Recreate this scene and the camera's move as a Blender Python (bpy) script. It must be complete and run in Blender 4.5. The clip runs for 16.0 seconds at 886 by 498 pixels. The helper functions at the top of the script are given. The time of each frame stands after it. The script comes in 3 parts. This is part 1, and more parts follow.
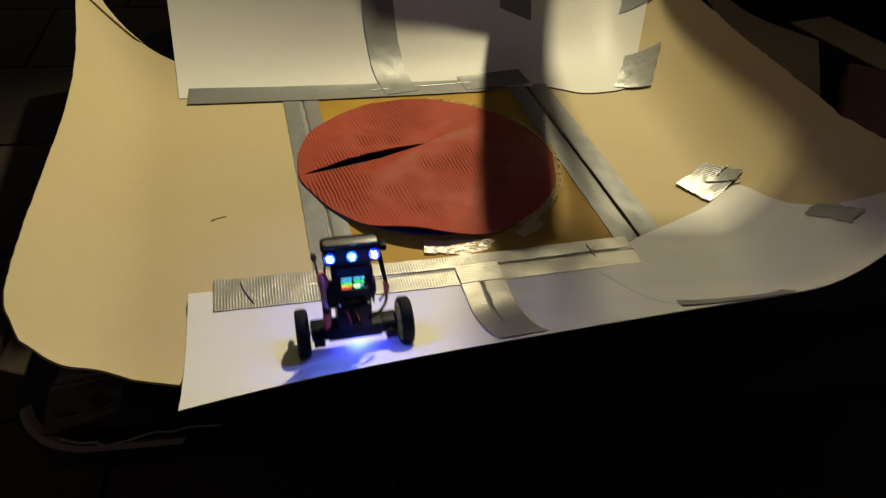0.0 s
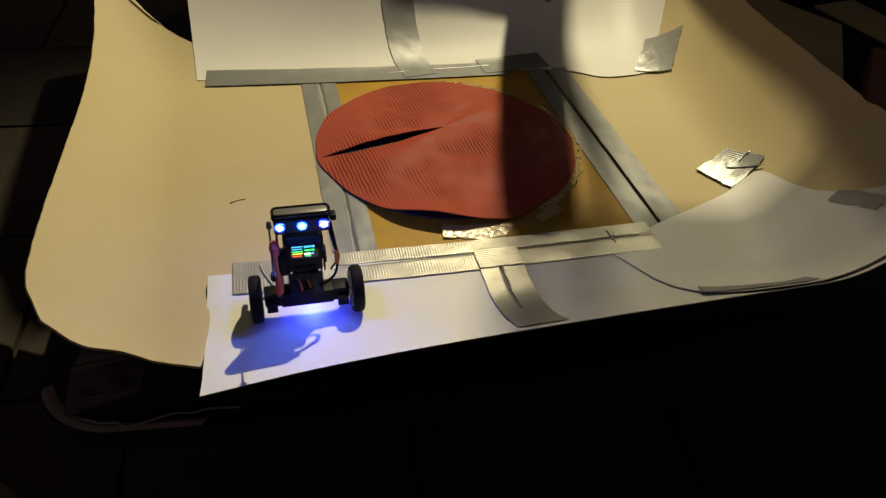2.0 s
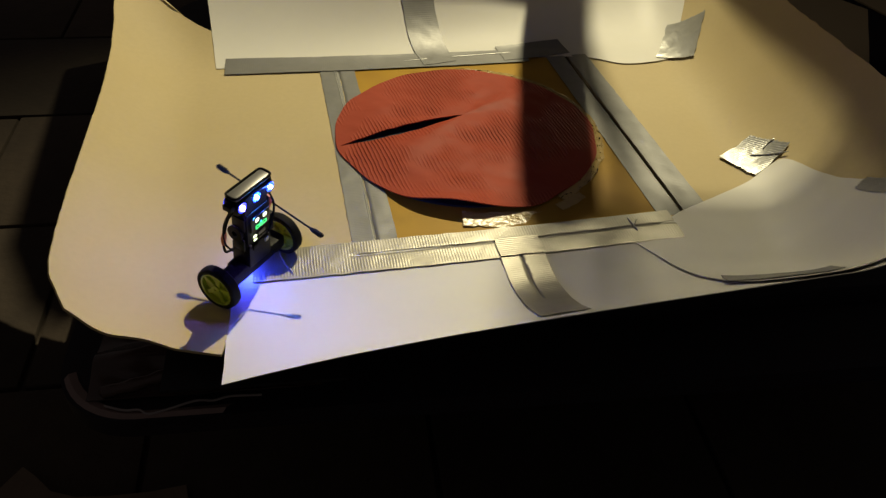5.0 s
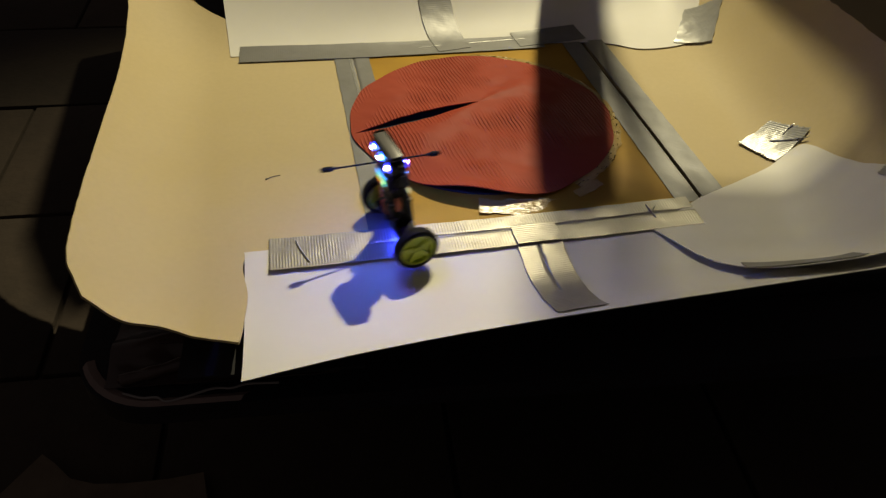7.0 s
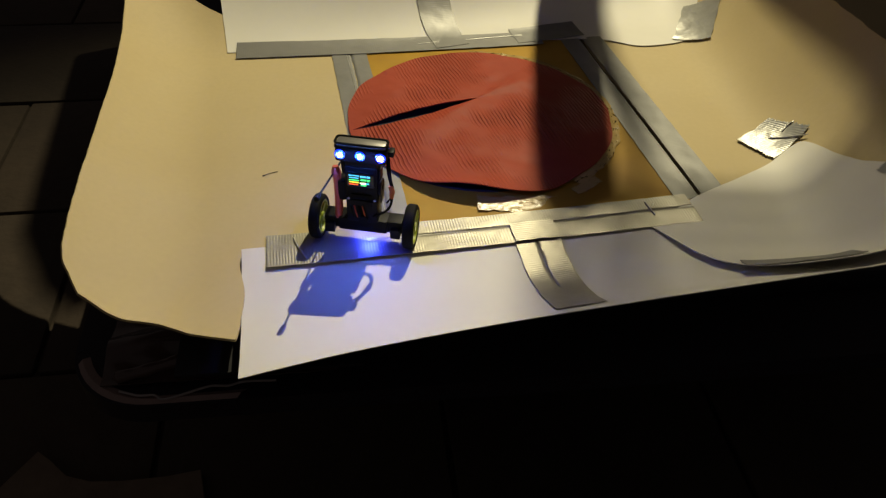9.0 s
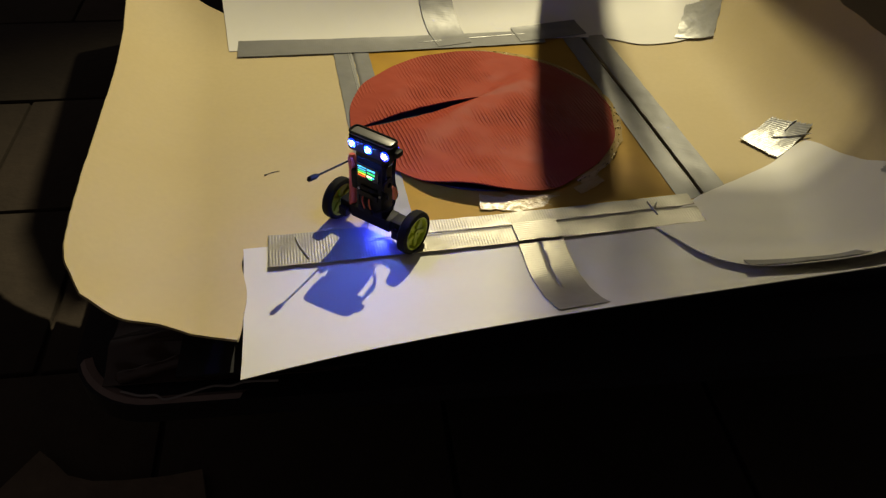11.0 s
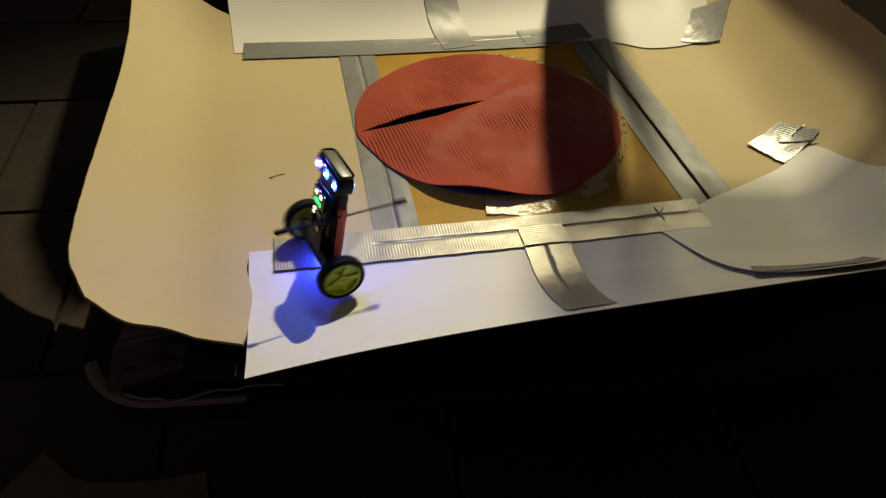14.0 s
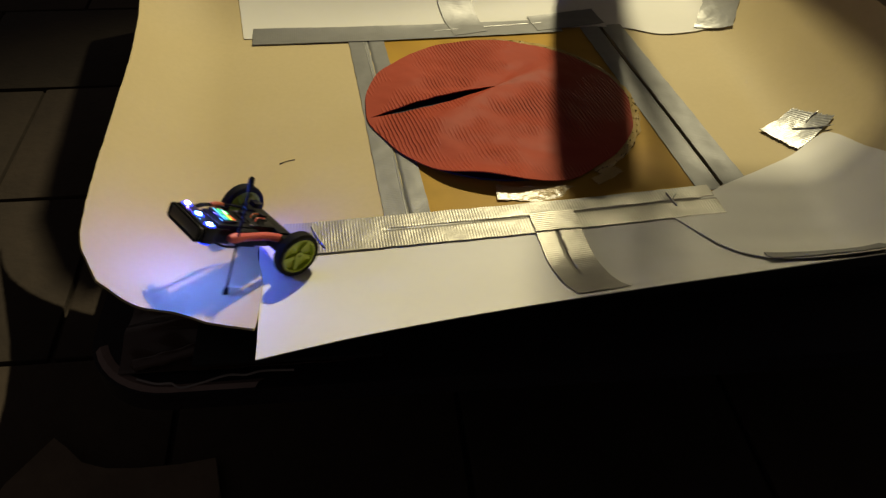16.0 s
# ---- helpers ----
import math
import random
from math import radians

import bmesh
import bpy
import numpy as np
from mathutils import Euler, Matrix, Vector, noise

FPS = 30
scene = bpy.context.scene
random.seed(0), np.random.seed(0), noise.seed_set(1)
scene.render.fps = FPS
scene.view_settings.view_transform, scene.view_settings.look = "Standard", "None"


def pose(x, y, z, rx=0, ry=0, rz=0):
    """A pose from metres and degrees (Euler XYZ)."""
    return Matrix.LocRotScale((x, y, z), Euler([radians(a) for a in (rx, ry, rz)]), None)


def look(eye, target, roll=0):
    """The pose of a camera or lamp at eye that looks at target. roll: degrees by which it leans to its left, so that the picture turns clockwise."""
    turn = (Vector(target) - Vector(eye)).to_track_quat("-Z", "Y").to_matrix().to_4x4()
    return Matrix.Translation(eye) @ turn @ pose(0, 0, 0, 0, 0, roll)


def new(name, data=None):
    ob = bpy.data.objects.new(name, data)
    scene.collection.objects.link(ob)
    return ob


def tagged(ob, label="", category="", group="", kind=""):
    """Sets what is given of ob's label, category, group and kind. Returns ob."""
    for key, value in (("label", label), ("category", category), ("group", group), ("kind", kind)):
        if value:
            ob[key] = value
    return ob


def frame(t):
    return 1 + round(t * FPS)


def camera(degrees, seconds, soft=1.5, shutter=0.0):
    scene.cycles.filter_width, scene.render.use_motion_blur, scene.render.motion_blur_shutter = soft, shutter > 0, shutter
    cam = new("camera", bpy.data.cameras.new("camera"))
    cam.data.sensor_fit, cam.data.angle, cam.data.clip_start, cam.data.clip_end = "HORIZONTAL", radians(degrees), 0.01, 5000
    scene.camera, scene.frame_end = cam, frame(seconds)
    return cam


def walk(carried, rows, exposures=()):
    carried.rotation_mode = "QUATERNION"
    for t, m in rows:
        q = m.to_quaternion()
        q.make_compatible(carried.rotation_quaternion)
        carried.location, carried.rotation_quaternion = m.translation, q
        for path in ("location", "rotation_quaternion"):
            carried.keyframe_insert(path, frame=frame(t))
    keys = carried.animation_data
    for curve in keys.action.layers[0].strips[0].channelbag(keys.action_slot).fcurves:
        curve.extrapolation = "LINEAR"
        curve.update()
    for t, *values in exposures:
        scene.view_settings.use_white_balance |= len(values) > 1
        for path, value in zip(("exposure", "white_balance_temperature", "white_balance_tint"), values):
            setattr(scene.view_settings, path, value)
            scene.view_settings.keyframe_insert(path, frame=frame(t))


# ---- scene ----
cam = camera(59.2, 16.0, 1.35, 0.7)
walk(cam, [
    (0.0, pose(0.0072, -0.0027, 0.5424, 51.716, -3.203, -0.981)),
    (0.5, pose(0.0070, -0.0036, 0.5409, 51.591, -3.108, -0.909)),
    (1.0, pose(0.0080, -0.0006, 0.5404, 51.438, -3.027, -0.824)),
    (1.5, pose(0.0044, -0.0001, 0.5387, 51.093, -3.115, -0.850)),
    (2.0, pose(0.0000, -0.0000, 0.5400, 50.500, -3.000, 0.000)),
    (2.5, pose(-0.0014, 0.0030, 0.5396, 50.471, -2.971, 0.116)),
    (3.0, pose(-0.0026, 0.0021, 0.5403, 50.320, -2.853, 0.059)),
    (3.5, pose(-0.0031, 0.0020, 0.5384, 50.106, -2.577, 0.255)),
    (4.0, pose(-0.0033, 0.0012, 0.5369, 49.966, -2.639, 0.352)),
    (6.5, pose(-0.0073, 0.0051, 0.5339, 49.091, -1.477, 1.731)),
    (7.0, pose(-0.0082, 0.0046, 0.5314, 48.887, -1.554, 1.535)),
    (7.5, pose(-0.0046, 0.0053, 0.5323, 48.857, -1.424, 1.286)),
    (8.0, pose(-0.0086, 0.0062, 0.5321, 48.871, -1.613, 1.381)),
    (8.5, pose(-0.0085, 0.0076, 0.5307, 48.558, -1.692, 1.551)),
    (9.0, pose(-0.0092, 0.0072, 0.5290, 48.687, -1.753, 1.427)),
    (11.5, pose(-0.0127, 0.0105, 0.5297, 48.482, -1.710, 1.496)),
    (12.0, pose(-0.0148, 0.0104, 0.5306, 48.650, -1.635, 1.985)),
    (12.5, pose(-0.0143, 0.0140, 0.5256, 48.745, -1.682, 2.033)),
    (13.0, pose(-0.0152, 0.0109, 0.5289, 49.023, -1.713, 2.016)),
    (13.5, pose(-0.0142, 0.0115, 0.5294, 48.878, -1.769, 1.843)),
    (14.0, pose(-0.0155, 0.0145, 0.5296, 48.574, -1.889, 1.772)),
    (14.5, pose(-0.0170, 0.0133, 0.5251, 48.543, -1.864, 1.966)),
    (15.0, pose(-0.0154, 0.0131, 0.5240, 48.227, -1.677, 1.981)),
    (15.5, pose(-0.0160, 0.0135, 0.5224, 48.074, -1.687, 1.937)),
    (16.0, pose(-0.0192, 0.0138, 0.5239, 47.845, -1.622, 2.227)),
])

import collections

# ---------------------------------------------------------------- light
world = bpy.data.worlds.new("night")
scene.world = world
world.use_nodes = True
bg = world.node_tree.nodes["Background"]
bg.inputs[0].default_value = (1.0, 0.84, 0.78, 1)
bg.inputs[1].default_value = 0.037

lamp_data = bpy.data.lights.new("yard_lamp", "SPOT")
lamp_data.energy = 352
lamp_data.color = (1.0, 0.885, 0.55)
lamp_data.shadow_soft_size = 0.014
lamp_data.spot_size = radians(54)
lamp_data.spot_blend = 1.0
LAMP = (0.58, 2.60, 2.40)
lamp = new("yard_lamp", lamp_data)
lamp.matrix_world = look(LAMP, (-0.10, 0.80, 0.0))
tagged(lamp, "warm lamp shining down on the arena from behind", "lamp")


# ---------------------------------------------------------------- materials
def mat(name, base, rough=0.6, metal=0.0, vary=0.12, scale=40.0, bump=0.15, bscale=220.0, bdist=0.0006,
        second=None, second_scale=6.0, coat=0.0, spec=0.5, random_tint=0.0):
    m = bpy.data.materials.new(name)
    m.use_nodes = True
    nt = m.node_tree
    n, l = nt.nodes, nt.links
    p = n["Principled BSDF"]
    p.inputs["Roughness"].default_value = rough
    p.inputs["Metallic"].default_value = metal
    p.inputs["Coat Weight"].default_value = coat
    p.inputs["Specular IOR Level"].default_value = spec
    co = n.new("ShaderNodeTexCoord")
    fine = n.new("ShaderNodeTexNoise")
    fine.inputs["Scale"].default_value, fine.inputs["Detail"].default_value = scale, 6
    big = n.new("ShaderNodeTexNoise")
    big.inputs["Scale"].default_value, big.inputs["Detail"].default_value = second_scale, 4
    for t in (fine, big):
        l.new(co.outputs["Object"], t.inputs["Vector"])
    dark = tuple(c * (1 - vary) for c in base)
    lite = tuple(min(1, c * (1 + vary)) for c in base)
    ramp = n.new("ShaderNodeMix")
    ramp.data_type = "RGBA"
    ramp.inputs[6].default_value, ramp.inputs[7].default_value = (*dark, 1), (*lite, 1)
    l.new(fine.outputs["Fac"], ramp.inputs[0])
    mix = n.new("ShaderNodeMix")
    mix.data_type = "RGBA"
    mr = n.new("ShaderNodeMapRange")
    mr.inputs[1].default_value, mr.inputs[2].default_value = 0.42, 0.72
    mr.inputs[3].default_value, mr.inputs[4].default_value = 0.0, 0.6
    l.new(big.outputs["Fac"], mr.inputs[0])
    l.new(mr.outputs[0], mix.inputs[0])
    l.new(ramp.outputs[2], mix.inputs[6])
    mix.inputs[7].default_value = (*(second or tuple(c * 0.85 for c in base)), 1)
    out = mix.outputs[2]
    if random_tint:
        info = n.new("ShaderNodeObjectInfo")
        rr = n.new("ShaderNodeMapRange")
        rr.inputs[3].default_value, rr.inputs[4].default_value = 1 - random_tint, 1 + random_tint
        l.new(info.outputs["Random"], rr.inputs[0])
        hsv = n.new("ShaderNodeHueSaturation")
        l.new(rr.outputs[0], hsv.inputs["Value"])
        l.new(out, hsv.inputs["Color"])
        out = hsv.outputs[0]
    l.new(out, p.inputs["Base Color"])
    if bump:
        bt = n.new("ShaderNodeTexNoise")
        bt.inputs["Scale"].default_value, bt.inputs["Detail"].default_value = bscale, 5
        l.new(co.outputs["Object"], bt.inputs["Vector"])
        b = n.new("ShaderNodeBump")
        b.inputs["Strength"].default_value, b.inputs["Distance"].default_value = bump, bdist
        l.new(bt.outputs["Fac"], b.inputs["Height"])
        l.new(b.outputs[0], p.inputs["Normal"])
    return m


def glow(name, color, strength):
    m = bpy.data.materials.new(name)
    m.use_nodes = True
    p = m.node_tree.nodes["Principled BSDF"]
    p.inputs["Base Color"].default_value = (*[0.4 * c + 0.1 for c in color], 1)
    p.inputs["Emission Color"].default_value = (*color, 1)
    p.inputs["Emission Strength"].default_value = strength
    return m


def ribbed(name, base, rough, metal, period, depth, crease, along="u", patch=28, soft=45, sharp=1.0, start=0.35):
    """A sheet with fine parallel ribs and larger soft creases; ribs run across or along the strip's own length."""
    m = mat(name, base, rough, metal, vary=0.10, scale=90, bump=0)
    n, l = m.node_tree.nodes, m.node_tree.links
    p = n["Principled BSDF"]
    uv = n.new("ShaderNodeUVMap")
    uv.uv_map = "strip"
    noise_w = n.new("ShaderNodeTexNoise")
    noise_w.inputs["Scale"].default_value, noise_w.inputs["Detail"].default_value = patch, 3
    l.new(uv.outputs[0], noise_w.inputs["Vector"])
    wave = n.new("ShaderNodeTexWave")
    wave.bands_direction = "X" if along == "u" else "Y"
    wave.inputs["Scale"].default_value = 1.0 / period / 3.18
    wave.inputs["Distortion"].default_value = 1.6
    wave.inputs["Detail"].default_value = 1.5
    wave.inputs["Detail Scale"].default_value = 0.6
    l.new(uv.outputs[0], wave.inputs["Vector"])
    b1 = n.new("ShaderNodeBump")
    b1.inputs["Distance"].default_value, b1.inputs["Strength"].default_value = depth, 1.0
    msk = n.new("ShaderNodeMath")
    msk.operation = "MULTIPLY"
    mr = n.new("ShaderNodeMapRange")
    mr.inputs[1].default_value, mr.inputs[2].default_value = start, start + 0.2
    l.new(noise_w.outputs["Fac"], mr.inputs[0])
    thin = n.new("ShaderNodeMath")
    thin.operation = "POWER"
    thin.inputs[1].default_value = sharp
    l.new(wave.outputs["Fac"], thin.inputs[0])
    l.new(thin.outputs[0], msk.inputs[0])
    l.new(mr.outputs[0], msk.inputs[1])
    l.new(msk.outputs[0], b1.inputs["Height"])
    big = n.new("ShaderNodeTexNoise")
    big.inputs["Scale"].default_value, big.inputs["Detail"].default_value = soft, 5
    l.new(uv.outputs[0], big.inputs["Vector"])
    b2 = n.new("ShaderNodeBump")
    b2.inputs["Distance"].default_value, b2.inputs["Strength"].default_value = crease, 0.8
    l.new(big.outputs["Fac"], b2.inputs["Height"])
    l.new(b1.outputs[0], b2.inputs["Normal"])
    l.new(b2.outputs[0], p.inputs["Normal"])
    return m


M_BOARD = mat("tan_hardboard", (0.56, 0.455, 0.25), 0.62, vary=0.05, scale=150, bump=0.08, bscale=500, bdist=0.0003,
              second=(0.52, 0.41, 0.21), second_scale=5, spec=0.25)
M_PAPER = mat("white_card", (0.75, 0.73, 0.665), 0.55, vary=0.02, scale=60, bump=0.05, bscale=60, bdist=0.0008,
              second=(0.71, 0.69, 0.62), second_scale=9)
M_TAPE = ribbed("silver_duct_tape", (0.36, 0.34, 0.285), 0.40, 0.48, 0.0030, 0.00012, 0.0010)
M_TAPE_FLAT = ribbed("worn_duct_tape", (0.215, 0.213, 0.205), 0.44, 0.30, 0.003, 0.00005, 0.0006)
M_CRINKLE = ribbed("crinkled_duct_tape", (0.46, 0.46, 0.44), 0.36, 0.55, 0.0031, 0.00020, 0.0030, "u", 28, 32)
M_PLY = mat("varnished_plywood", (0.46, 0.265, 0.024), 0.48, vary=0.30, scale=34, bump=0.1, bscale=60, bdist=0.0005,
            second=(0.25, 0.125, 0.014), second_scale=17, coat=0.0, spec=0.18)
M_CLOTH = ribbed("red_vinyl", (0.37, 0.064, 0.033), 0.55, 0.0, 0.0046, 0.00160, 0.0022, "v", 11.0, 14, 2.4, 0.44)
M_CLOTH.node_tree.nodes["Wave Texture"].inputs["Distortion"].default_value = 3.2
M_CLOTH.node_tree.nodes["Principled BSDF"].inputs["Specular IOR Level"].default_value = 0.13
M_BLACK = mat("black_underside", (0.006, 0.006, 0.010), 0.7, vary=0.3, bump=0.1)
M_NAVY = mat("dark_navy_foam", (0.008, 0.007, 0.020), 0.75, vary=0.3, bump=0.2)
M_TABLE = mat("dark_stained_table", (0.010, 0.007, 0.012), 0.75, vary=0.3, scale=30, bump=0.1)
M_RIM = mat("brown_plastic_rim", (0.24, 0.17, 0.155), 0.5, vary=0.25, scale=60, bump=0.25, bscale=90)
M_FOIL = mat("dark_plastic_sheet", (0.075, 0.048, 0.044), 0.2, vary=0.3, scale=30, bump=0.4, bscale=30, bdist=0.003)
# slab tone lowered to mute lamp light that spills beside the arena
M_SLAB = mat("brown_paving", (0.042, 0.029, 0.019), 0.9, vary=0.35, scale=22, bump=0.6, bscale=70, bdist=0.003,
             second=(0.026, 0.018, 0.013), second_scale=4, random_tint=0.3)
M_BRICK = mat("worn_brick", (0.30, 0.13, 0.085), 0.85, vary=0.3, scale=60, bump=0.6, bscale=120, bdist=0.002,
              second=(0.18, 0.10, 0.07), second_scale=14)
# paler ground tone that paints a patch of light on the paving
M_LIT_GROUND = mat("lit_ground_tone", (0.17, 0.125, 0.085), 0.9, vary=0.35, scale=24, bump=0.6, bscale=60, bdist=0.004,
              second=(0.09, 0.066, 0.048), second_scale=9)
M_CABLE_GLINT = mat("cable_glint_grey", (0.30, 0.27, 0.27), 0.3, vary=0.1, bump=0)
M_SOIL = mat("dark_joint_sand", (0.040, 0.028, 0.019), 0.95, vary=0.3, scale=50, bump=0.5, bscale=160, bdist=0.003)
M_TYRE = mat("black_rubber", (0.004, 0.004, 0.004), 0.7, vary=0.2, bump=0.15, bscale=400, spec=0.15)
M_LIME = mat("lime_plastic", (0.36, 0.44, 0.025), 0.38, vary=0.08, bump=0)
M_PLASTIC = mat("black_plastic", (0.0035, 0.0035, 0.004), 0.5, vary=0.2, bump=0.05, spec=0.15)
M_PCB = mat("black_circuit_board", (0.004, 0.004, 0.006), 0.42, vary=0.3, scale=180, bump=0.1, spec=0.18)
M_SILVER = mat("silver_battery_foil", (0.24, 0.235, 0.23), 0.36, 0.4, vary=0.1, bump=0.2, bscale=120)
M_RED = mat("red_rubber", (0.70, 0.13, 0.105), 0.45, vary=0.08, bump=0)
M_ORANGE = mat("orange_wire", (0.55, 0.13, 0.03), 0.45, vary=0.05, bump=0)
M_STEEL = mat("steel", (0.5, 0.5, 0.5), 0.3, 1.0, vary=0.05, bump=0)
M_CASTER = mat("shadow_caster_wood", (0.16, 0.12, 0.08), 0.8, vary=0.3, scale=30, bump=0.4)
M_CLEAR = mat("glossy_packing_tape", (0.54, 0.38, 0.13), 0.2, vary=0.1, scale=60, bump=0.8, bscale=150, bdist=0.0012, coat=0.8)
M_LED_A = glow("led_blue", (0.07, 0.15, 1.0), 1350)
M_LED_B = glow("led_azure", (0.05, 0.25, 1.0), 1450)
M_LED_C = glow("led_violet", (0.17, 0.10, 1.0), 1350)
M_HALO = glow("led_halo_glow", (0.002, 0.03, 1.0), 2.6)
M_UNDER = glow("underglow_blue", (0.03, 0.05, 1.0), 110)
M_SCREEN = mat("dark_screen_glass", (0.004, 0.004, 0.006), 0.12, vary=0.1, bump=0)
M_T_BLUE = glow("screen_blue", (0.05, 0.35, 0.55), 2.2)
M_T_GREEN = glow("screen_green", (0.05, 0.8, 0.19), 1.8)
M_T_YELLOW = glow("screen_yellow", (0.9, 0.75, 0.06), 1.6)
M_T_RED = glow("screen_red", (0.9, 0.10, 0.02), 1.5)
M_T_WHITE = glow("screen_white", (0.85, 0.95, 0.55), 2.4)


# ---------------------------------------------------------------- mesh helpers
def part(name, bm, material, parent=None, label="", smooth=True):
    me = bpy.data.meshes.new(name)
    bm.to_mesh(me)
    bm.free()
    me.materials.append(material)
    if smooth:
        for p in me.polygons:
            p.use_smooth = True
        me.set_sharp_from_angle(angle=radians(35))
        # open borders stay crisp when a sheet gets its thickness
        count = collections.Counter(e for p in me.polygons for e in p.edge_keys)
        for e in me.edges:
            if count[e.key] == 1:
                e.use_edge_sharp = True
    ob = new(name, me)
    ob.parent = parent
    if label:
        ob["label"] = label
    return ob


def empty(name, label, category, m=None, group=""):
    e = new(name)
    e.empty_display_size = 0.02
    if m is not None:
        e.matrix_world = m
    return tagged(e, label, category, group)


def box(bm, cx, cy, cz, sx, sy, sz, bevel=0.0, m=None):
    r = bmesh.ops.create_cube(bm, size=1, matrix=(m or Matrix()) @ Matrix.Translation((cx, cy, cz)) @ Matrix.Diagonal((sx, sy, sz, 1)))
    if bevel:
        ed = list({e for v in r["verts"] for e in v.link_edges})
        bmesh.ops.bevel(bm, geom=ed, offset=bevel, segments=2, affect="EDGES", profile=0.6)
    return bm


def boxed(*a, **k):
    return box(bmesh.new(), *a, **k)


def lathe(bm, profile, axis="X", steps=40, offset=(0, 0, 0)):
    """Turns a closed profile of (along, radius) pairs round the axis."""
    rings = []
    for i in range(steps):
        a = 2 * math.pi * i / steps
        ring = []
        for s, r in profile:
            p = (s, r * math.cos(a), r * math.sin(a)) if axis == "X" else (r * math.cos(a), r * math.sin(a), s)
            ring.append(bm.verts.new((p[0] + offset[0], p[1] + offset[1], p[2] + offset[2])))
        rings.append(ring)
    k = len(profile)
    for i in range(steps):
        a, b = rings[i], rings[(i + 1) % steps]
        for j in range(k):
            bm.faces.new((a[j], a[(j + 1) % k], b[(j + 1) % k], b[j]))
    bmesh.ops.recalc_face_normals(bm, faces=bm.faces)
    return bm


def tube(bm, pts, r, seg=8):
    pts = [Vector(p) for p in pts]
    rings = []
    for i, p in enumerate(pts):
        d = (pts[min(i + 1, len(pts) - 1)] - pts[max(i - 1, 0)]).normalized()
        side = d.orthogonal().normalized()
        if rings:
            side = (last - d * last.dot(d)).normalized()
        last = side
        up = d.cross(side)
        rr = r[i] if isinstance(r, (list, tuple)) else r
        rings.append([bm.verts.new(p + rr * (math.cos(2 * math.pi * k / seg) * side + math.sin(2 * math.pi * k / seg) * up)) for k in range(seg)])
    for a, b in zip(rings, rings[1:]):
        for k in range(seg):
            bm.faces.new((a[k], a[(k + 1) % seg], b[(k + 1) % seg], b[k]))
    bm.faces.new(rings[0][::-1])
    bm.faces.new(rings[-1])
    return bm


def bent(pts, n=16):
    """A smooth line through a few points."""
    pts = [Vector(p) for p in pts]
    ext = [2 * pts[0] - pts[1], *pts, 2 * pts[-1] - pts[-2]]
    out = []
    for i in range(n + 1):
        s = i / n * (len(pts) - 1)
        k = min(int(s), len(pts) - 2)
        f = s - k
        a, b, c, d = ext[k:k + 4]
        out.append(0.5 * (2 * b + (c - a) * f + (2 * a - 5 * b + 4 * c - d) * f * f + (3 * b - a - 3 * c + d) * f ** 3))
    return out


def floor_z(x, y):
    """The arena's bed: flat in the middle, curling up towards all four rims."""
    v = (x + 0.062) * 0.176 - (y - 0.625) * 0.984
    front = min(6.5, 1.5 + max(0, x + 0.18) * 9) * max(0, v - 0.05) ** 2
    d = -0.23 - 0.23 * (y - 0.52) - x
    side = 0.05 * (max(0, d) / 0.12) ** 2
    rim = 0.496 - 0.115 * max(0, y - 0.80) - 0.10 * max(0, 0.74 - y)
    right = 0.11 * (max(0, x - rim + 0.14) / 0.14) ** 2.2
    w = (x + 0.155) * -0.259 + (y - 1.032) * 0.966
    k = 4.1 if -0.10 < x < 0.02 else (4.1 + 8 * min(0, x + 0.10) if x < 0 else max(1.8, 4.1 - 7 * (x - 0.02)))
    back = k * max(0, w) ** 2
    return math.sqrt(front ** 2 + right ** 2) + side + back


def loft(name, edge_a, edge_b, lift, material, thick=0.0012, nu=40, nv=60, ripple=0.0, parent=None, sag=None, front=None):
    """A thin sheet draped on the bed between two plan outlines."""
    a, b = bent([(*p, 0) for p in edge_a], nv), bent([(*p, 0) for p in edge_b], nv)
    bm = bmesh.new()
    uvl = bm.loops.layers.uv.new("strip")
    grid, coords = [], {}
    for j in range(nv + 1):
        row = []
        for i in range(nu + 1):
            p = a[j].lerp(b[j], i / nu)
            if front:
                p = p + Vector((0, front(i / nu) * max(0, 1 - j / nv * 8) ** 2, 0))
            edge_wave = 0.0009 * noise.noise((p.x * 70, p.y * 70, 3))
            if i in (0, nu):
                p = p + Vector((edge_wave, 0, 0))
            if j in (0, nv):
                p = p + Vector((0, edge_wave, 0))
            z = floor_z(p.x, p.y) + lift
            if ripple:
                z += ripple * (noise.noise((p.x * 9, p.y * 9, lift * 900)) - 0.8)
            if sag:
                z += sag(i / nu, j / nv)
            v = bm.verts.new((p.x, p.y, z))
            coords[v] = (p.x, p.y)
            row.append(v)
        grid.append(row)
    for j in range(nv):
        for i in range(nu):
            f = bm.faces.new((grid[j][i], grid[j][i + 1], grid[j + 1][i + 1], grid[j + 1][i]))
            for lp in f.loops:
                lp[uvl].uv = coords[lp.vert]
    bmesh.ops.recalc_face_normals(bm, faces=bm.faces)
    if sum(f.normal.z for f in bm.faces) < 0:
        bmesh.ops.reverse_faces(bm, faces=bm.faces)
    ob = part(name, bm, material, parent)
    so = ob.modifiers.new("thickness", "SOLIDIFY")
    so.thickness, so.offset = thick, -1
    return ob


